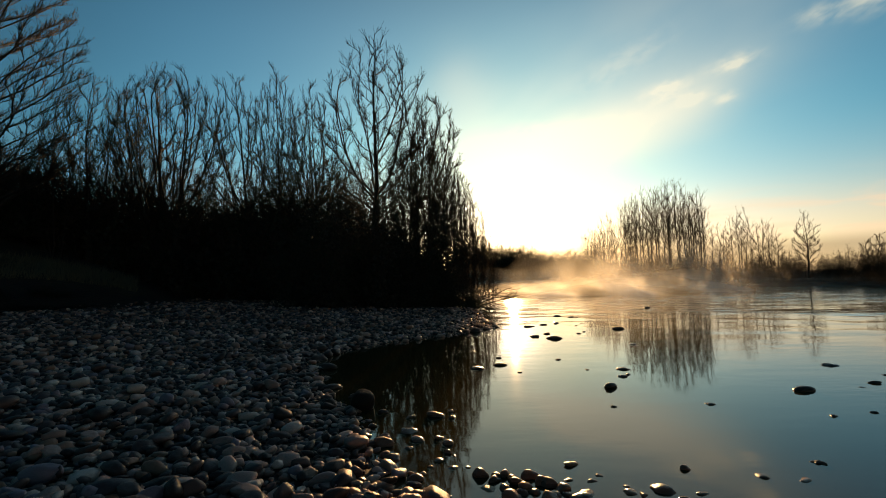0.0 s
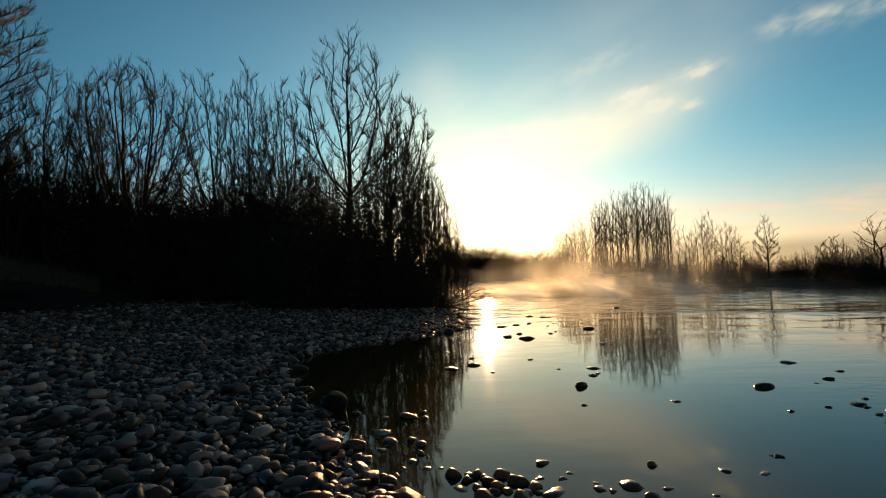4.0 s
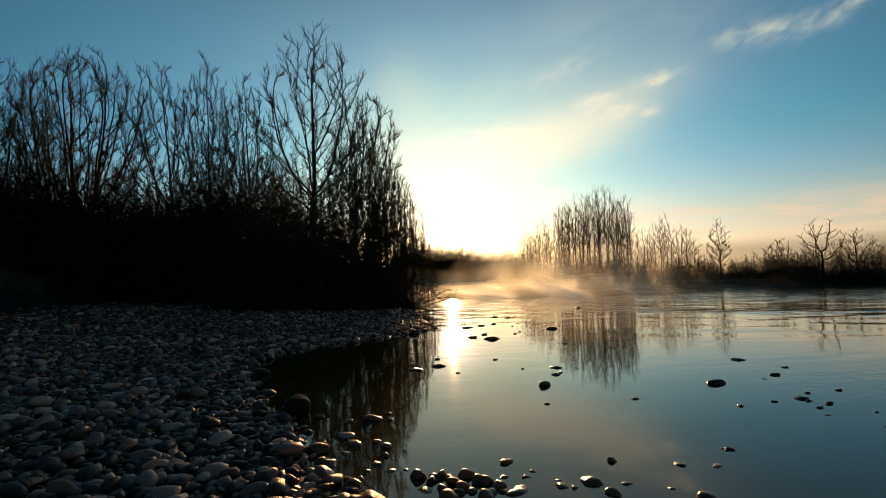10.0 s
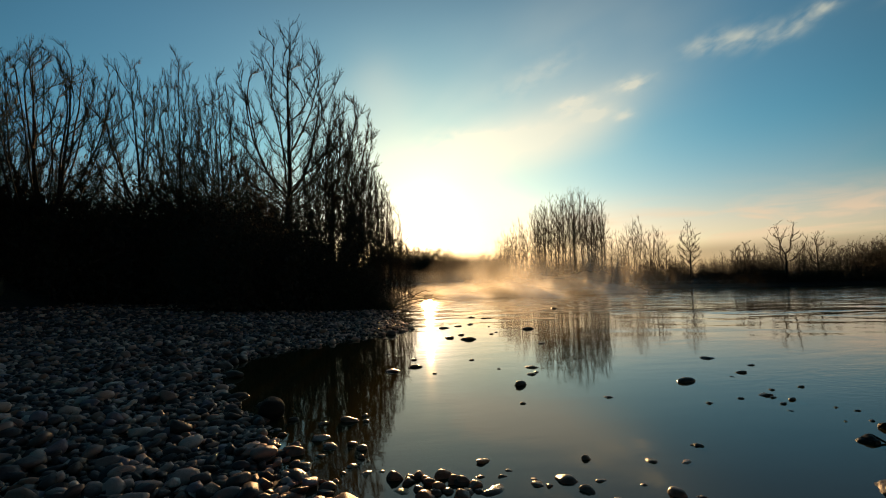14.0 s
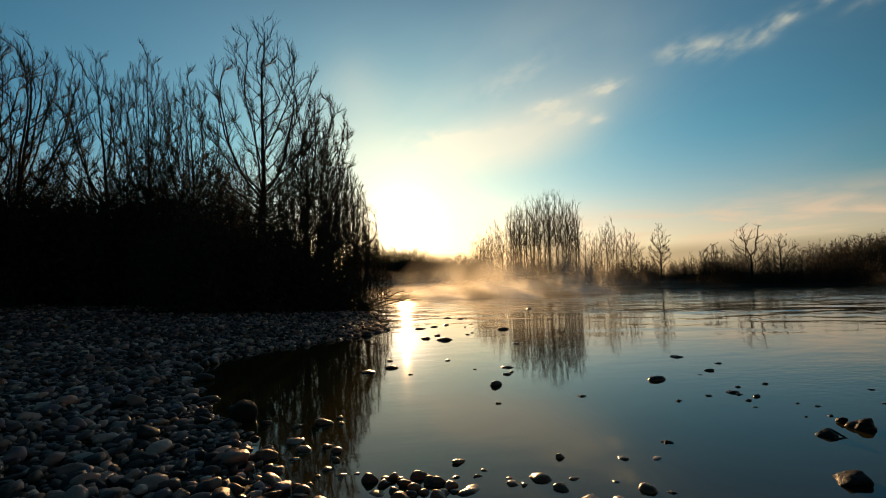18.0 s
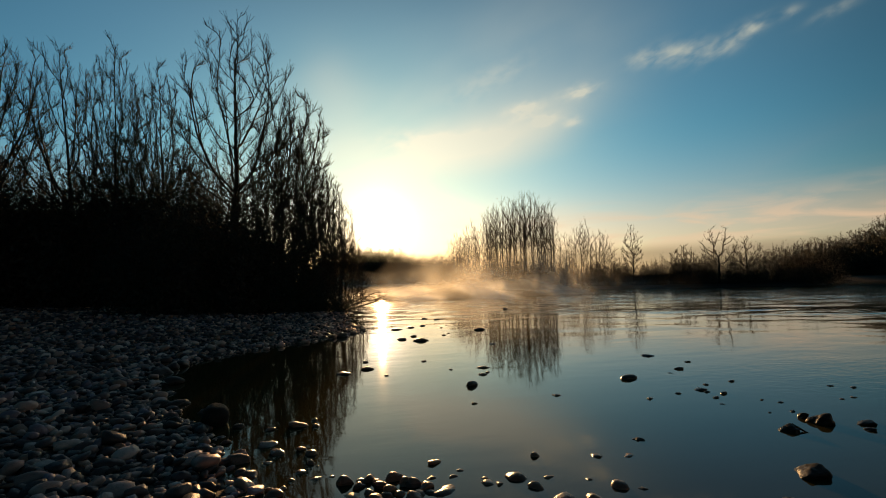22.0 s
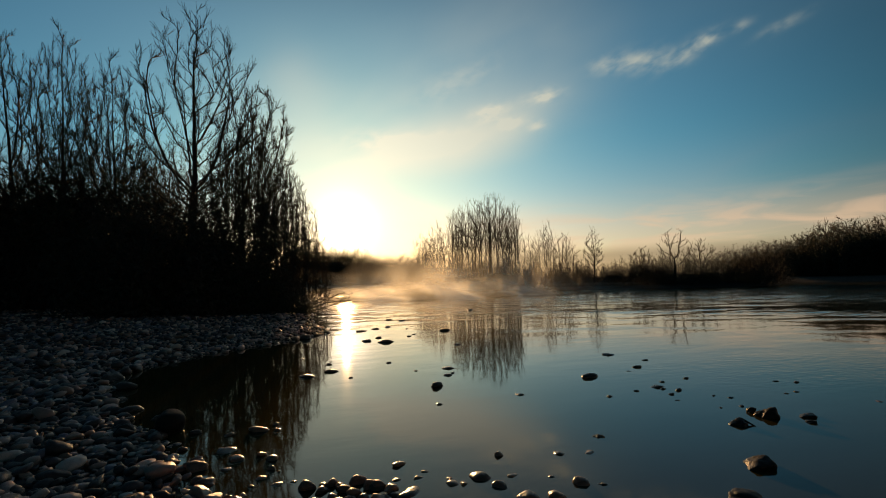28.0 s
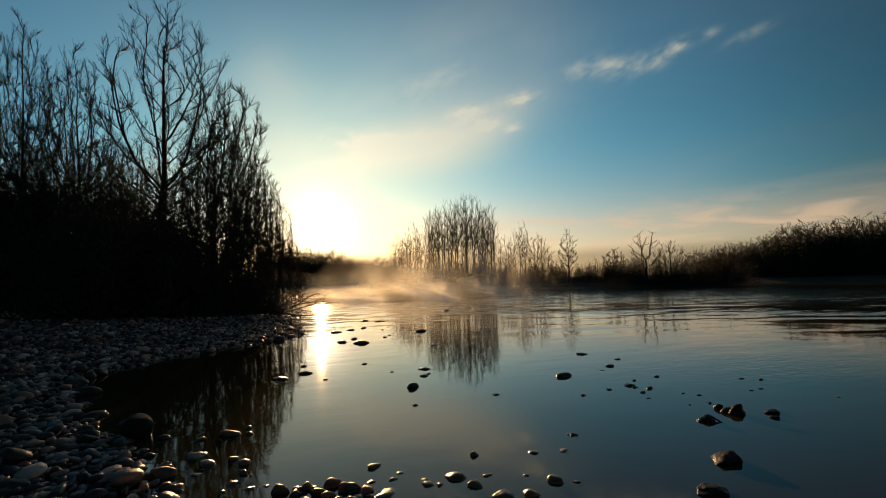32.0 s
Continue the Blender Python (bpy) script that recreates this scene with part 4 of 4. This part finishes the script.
EDGE_STONES = [(-0.09, 3.57, 0.11, 0.04), (0.02, 3.71, 0.04, 0.01), (0.03, 3.55, 0.05, 0.02), (-0.29, 3.57, 0.08, 0.01), (-0.27, 3.22, 0.12, 0.02),
               (-0.19, 3.04, 0.11, 0.04), (-0.40, 2.96, 0.16, 0.09), (-0.55, 3.15, 0.09, 0.06), (0.00, 2.97, 0.08, 0.05), (-0.06, 3.08, 0.06, 0.03),
               (-0.01, 2.82, 0.04, 0.03), (0.03, 2.78, 0.02, 0.01), (-0.07, 2.71, 0.07, 0.01), (-0.24, 2.91, 0.07, 0.01), (0.02, 2.59, 0.07, 0.01),
               (-0.10, 2.63, 0.04, 0.01)]
SHORE_STONES = [(-0.33, 2.58, 0.13, 0.08), (-0.32, 2.74, 0.10, 0.06), (-0.32, 2.34, 0.14, 0.07), (-0.20, 2.53, 0.04, 0.03), (-0.18, 2.45, 0.08, 0.03),
                (-0.25, 2.29, 0.09, 0.04), (-0.92, 3.79, 0.11, 0.11), (-1.11, 4.59, 0.16, 0.04), (-0.68, 3.42, 0.09, 0.02), (0.82, 9.70, 0.18, 0.06),
                (0.55, 9.29, 0.26, 0.10), (1.05, 10.09, 0.13, 0.04), (-0.82, 4.28, 0.07, 0.03)]
INLET_STONES = [(-2.0, 5.93, 0.2, 0.07), (-1.8, 5.98, 0.16, 0.06), (-1.69, 6.29, 0.22, 0.08), (-1.9, 5.3, 0.13, 0.05), (-1.65, 5.14, 0.15, 0.06),
                (-1.5, 5.24, 0.12, 0.05), (-1.38, 5.65, 0.17, 0.07), (-1.58, 4.65, 0.14, 0.06), (-1.37, 4.51, 0.12, 0.06), (-1.24, 4.61, 0.16, 0.06),
                (-1.07, 4.62, 0.1, 0.03), (-0.98, 4.0, 0.12, 0.06), (-0.74, 3.55, 0.1, 0.03), (-1.52, 5.75, 0.1, 0.03), (-1.3, 5.1, 0.1, 0.03),
                (-0.76, 3.7, 0.12, 0.07), (-0.5, 3.72, 0.07, 0.03)]
rng = np.random.default_rng(31)
count = 0
for spots, text, group in ((FAR_STONES, "dark low stone breaking the river surface", "stones out in the river"),
                           (MID_STONES, "dark wet stone standing in still shallow water", "stones in the shallows"),
                           (NEAR_STONES, "small wet cobble half sunk in shallow water", "stones in the shallows"),
                           (CLUSTER, "wet rounded cobble in a heap at the water's edge", "heap of cobbles"),
                           (SIDE_STONES, "flat dark stone breaking the still water", "stones in the shallows"),
                           (RIGHT_SPECKS, "tip of a dark stone in shallow water", "stones in the shallows"),
                           (RIGHT_STONES, "dark angular rock standing in shallow water", "stones in the shallows"),
                           (EDGE_STONES, "wet brown cobble in the shallow inlet", "stones in the shallows"),
                           (INLET_STONES, "dark wet cobble at the head of the inlet", "stones in the shallows"),
                           (SHORE_STONES, "dark wet cobble on the gravel's edge", "stones in the shallows")):
    for x, y, wide_m, tall_m in spots:
        me = dark_shapes[count % 6] if "dark" in text and group != "heap of cobbles" and y > 2.8 else shapes[count % 9]
        if group == "stones in the shallows" and "angular" in text:
            me = rocks[(count + 2) % 3]
        elif (x, y) == (0.18, 2.32):
            me = pale_shape
        ob = new("stone", me)
        count += 1
        tall_m = max(tall_m, 0.012)
        tall_m *= 0.55 if y < 3.2 else 0.75
        wide_m *= (1.05 if y < 3.2 else 1.2) if wide_m < 0.18 else 1.0
        body = max(tall_m * 2.1, wide_m * 0.42)
        away = Vector((x, y, 0)).normalized() * wide_m * 0.3
        ob.matrix_basis = Matrix.LocRotScale((x + away.x, y + away.y, tall_m - body * 0.5),
                                             Euler((rng.uniform(-0.15, 0.15), rng.uniform(-0.15, 0.15), rng.uniform(-0.6, 0.6))),
                                             Vector((wide_m * 0.94, wide_m * rng.uniform(0.75, 1.05), body)))
        tagged(ob, text, "stone", group)
ball = new("stone", stone_mesh(40, 4, 0.05, 1.0, 4.0, rock_mat))
ball.matrix_basis = Matrix.LocRotScale((-0.69, 3.87, 0.03), Euler((0.1, 0.05, 0.3)), Vector((0.22, 0.25, 0.22)))
tagged(ball, "large dark ball-shaped stone standing in the inlet", "stone", "stones in the shallows")

BANK_STONES = [(-2.01, 2.36, 0.20, 0.50), (-1.59, 2.18, 0.20, 0.41), (-1.43, 2.16, 0.11, 0.95), (-1.30, 2.24, 0.15, 0.49), (-1.19, 2.20, 0.12, 0.89), (-1.22, 2.71, 0.12, 0.73),
               (-1.06, 3.04, 0.15, 0.43), (-1.36, 2.90, 0.15, 0.49), (-0.86, 2.12, 0.13, 0.48), (-0.75, 2.11, 0.09, 0.60), (-0.65, 2.15, 0.10, 0.60), (-0.53, 2.18, 0.14, 0.50),
               (-2.23, 3.81, 0.13, 0.80), (-1.35, 3.17, 0.09, 0.97), (-2.21, 2.67, 0.12, 0.64), (-2.01, 2.64, 0.10, 0.62), (-1.75, 2.60, 0.10, 0.57), (-2.25, 3.22, 0.09, 0.67),
               (-1.41, 3.11, 0.13, 0.48), (-2.26, 4.35, 0.19, 0.38), (-2.21, 2.97, 0.11, 0.59), (-1.41, 2.53, 0.09, 0.68)]
lying = [stone_mesh(60 + i, 3, 0.18, 1.0, 10.0, pebble_piece_mat) for i in range(6)]
for i, (x, y, wide_m, squat) in enumerate(BANK_STONES):
    ob = new("stone", lying[i % 6])
    tall_m = wide_m * min(max(squat, 0.4), 0.8)
    ob.matrix_basis = Matrix.LocRotScale((x, y + wide_m * 0.3, float(ground_z([x], [y])[0]) + tall_m * 0.42), Euler((rng.uniform(-0.2, 0.2), rng.uniform(-0.2, 0.2), rng.uniform(-0.5, 0.5))),
                                         Vector((wide_m, wide_m * rng.uniform(0.75, 1.0), tall_m)))
    tagged(ob, "large smooth cobble lying on the gravel bank", "stone", "large cobbles on the bank")

stick = new("stick", tube_mesh("stick", [strands(np.random.default_rng(9), np.array([[0.0, 0, 0.03]]), np.array([[0.22, -1.0, -0.16]]), np.array([0.17]),
                                                 np.array([0.008]), 6, -0.01, 0.08, 0.4) + (5,)], twig_mat))
stick.location = (2.95, 2.38, 0.0)
tagged(stick, "thin dark stick caught on a stone in the water", "stick")

# ======== the gravel: cobbles and pebbles lying close on the bank ========


def blob(detail, seed, rough=0.2):
    bm = bmesh.new()
    bmesh.ops.create_icosphere(bm, subdivisions=detail, radius=0.5)
    d = unit(np.array([v.co for v in bm.verts]))
    tri = np.array([[v.index for v in f.verts] for f in bm.faces])
    bm.free()
    k = worn_radius(d, facets(seed, 12, rough * 2.4), 13.0)
    return d * 0.5 * (k / k.mean())[:, None], tri


def scatter(rng, near, far, spacing, wedge):
    """Jittered places on the left bank between two distances."""
    side = np.arange(-far, far, spacing)
    x, y = np.meshgrid(side, np.arange(-far, far, spacing))
    x, y = (x + rng.uniform(-0.55, 0.55, x.shape) * spacing).ravel(), (y + rng.uniform(-0.55, 0.55, y.shape) * spacing).ravel()
    d, a = np.hypot(x, y), np.degrees(np.arctan2(x, y))
    keep = (d > near) & (d < far) & (a > wedge[0]) & (a < wedge[1])
    x, y = x[keep], y[keep]
    shore = signed_distance(x, y, LEFT_SHORE)
    keep = shore > rng.uniform(-0.22, 0.05, shore.shape)
    keep &= np.hypot(x + 22, (y - 19) * 1.6) > 11.5                 # none on the overgrown mound
    keep &= ~((np.degrees(np.arctan2(x, y)) > -15) & (np.hypot(x, y) > 16.5))
    return x[keep], y[keep]


def turn_matrices(rng, k, tilt):
    z, a, b = rng.uniform(0, 2 * math.pi, k), rng.normal(0, tilt, k), rng.normal(0, tilt, k)
    cz, sz, ca, sa, cb, sb = np.cos(z), np.sin(z), np.cos(a), np.sin(a), np.cos(b), np.sin(b)
    o, l = np.zeros(k), np.ones(k)
    rz = np.stack([cz, -sz, o, sz, cz, o, o, o, l], 1).reshape(k, 3, 3)
    rx = np.stack([l, o, o, o, ca, -sa, o, sa, ca], 1).reshape(k, 3, 3)
    ry = np.stack([cb, o, sb, o, l, o, -sb, o, cb], 1).reshape(k, 3, 3)
    return rx @ ry @ rz


def pebble_sizes(rng, k, mean):
    s = mean * np.exp(rng.normal(0, 0.4, k))
    s = np.minimum(np.where(rng.random(k) < 0.025, s * 1.9, s), 0.16)
    return np.stack([s, s * rng.uniform(0.55, 0.92, k), s * rng.uniform(0.34, 0.66, k)], 1)


rng = np.random.default_rng(77)
VIEW = (-50, 45)
singles = [mesh_from("pebble", *blob(3, 200 + i), pebble_piece_mat) for i in range(12)]
for near, far, spacing, mean, detail, wedge in (
        (1.75, 2.6, 0.058, 0.062, 3, VIEW), (2.6, 5.0, 0.056, 0.061, 2, VIEW), (5.0, 8.0, 0.056, 0.058, 2, VIEW),
        (8.0, 14, 0.066, 0.066, 1, VIEW), (14, 30, 0.12, 0.115, 1, VIEW), (0.1, 1.75, 0.08, 0.09, 1, (-180, 180)), (1.75, 6, 0.12, 0.12, 1, (-180, -50)), (1.75, 6, 0.12, 0.12, 1, (60, 180))):
    x, y = scatter(rng, near, far, spacing, wedge)
    k = len(x)
    size, rot = pebble_sizes(rng, k, mean), turn_matrices(rng, k, 0.24)
    z = ground_z(x, y) + size[:, 2] * rng.uniform(0.0, 0.8, k)
    first = 0
    if near == 1.75 and detail == 3:
        first = min(k, 300)
        for i in range(first):
            ob = new("pebble", singles[i % 12])
            ob.parent = ground
            ob.matrix_basis = Matrix.Translation((x[i], y[i], z[i])) @ Matrix(rot[i].tolist()).to_4x4() @ Matrix.Diagonal((*size[i], 1))
    forms = [blob(detail, 300 + i) for i in range(10)]
    verts, faces, base = [], [], 0
    for f, (co, tri) in enumerate(forms):
        pick = np.arange(first + f, k, len(forms))
        v = np.einsum("kij,kvj->kvi", rot[pick], co[None] * size[pick][:, None]) + np.stack([x[pick], y[pick], z[pick]], 1)[:, None]
        verts.append(v.reshape(-1, 3))
        faces.append((tri[None] + (np.arange(len(pick)) * len(co))[:, None, None]).reshape(-1, 3) + base)
        base += len(pick) * len(co)
    part("gravel", mesh_from("gravel", np.concatenate(verts), np.concatenate(faces), pebble_mat), ground,
         "close-lying grey and brown river cobbles", "stuff")
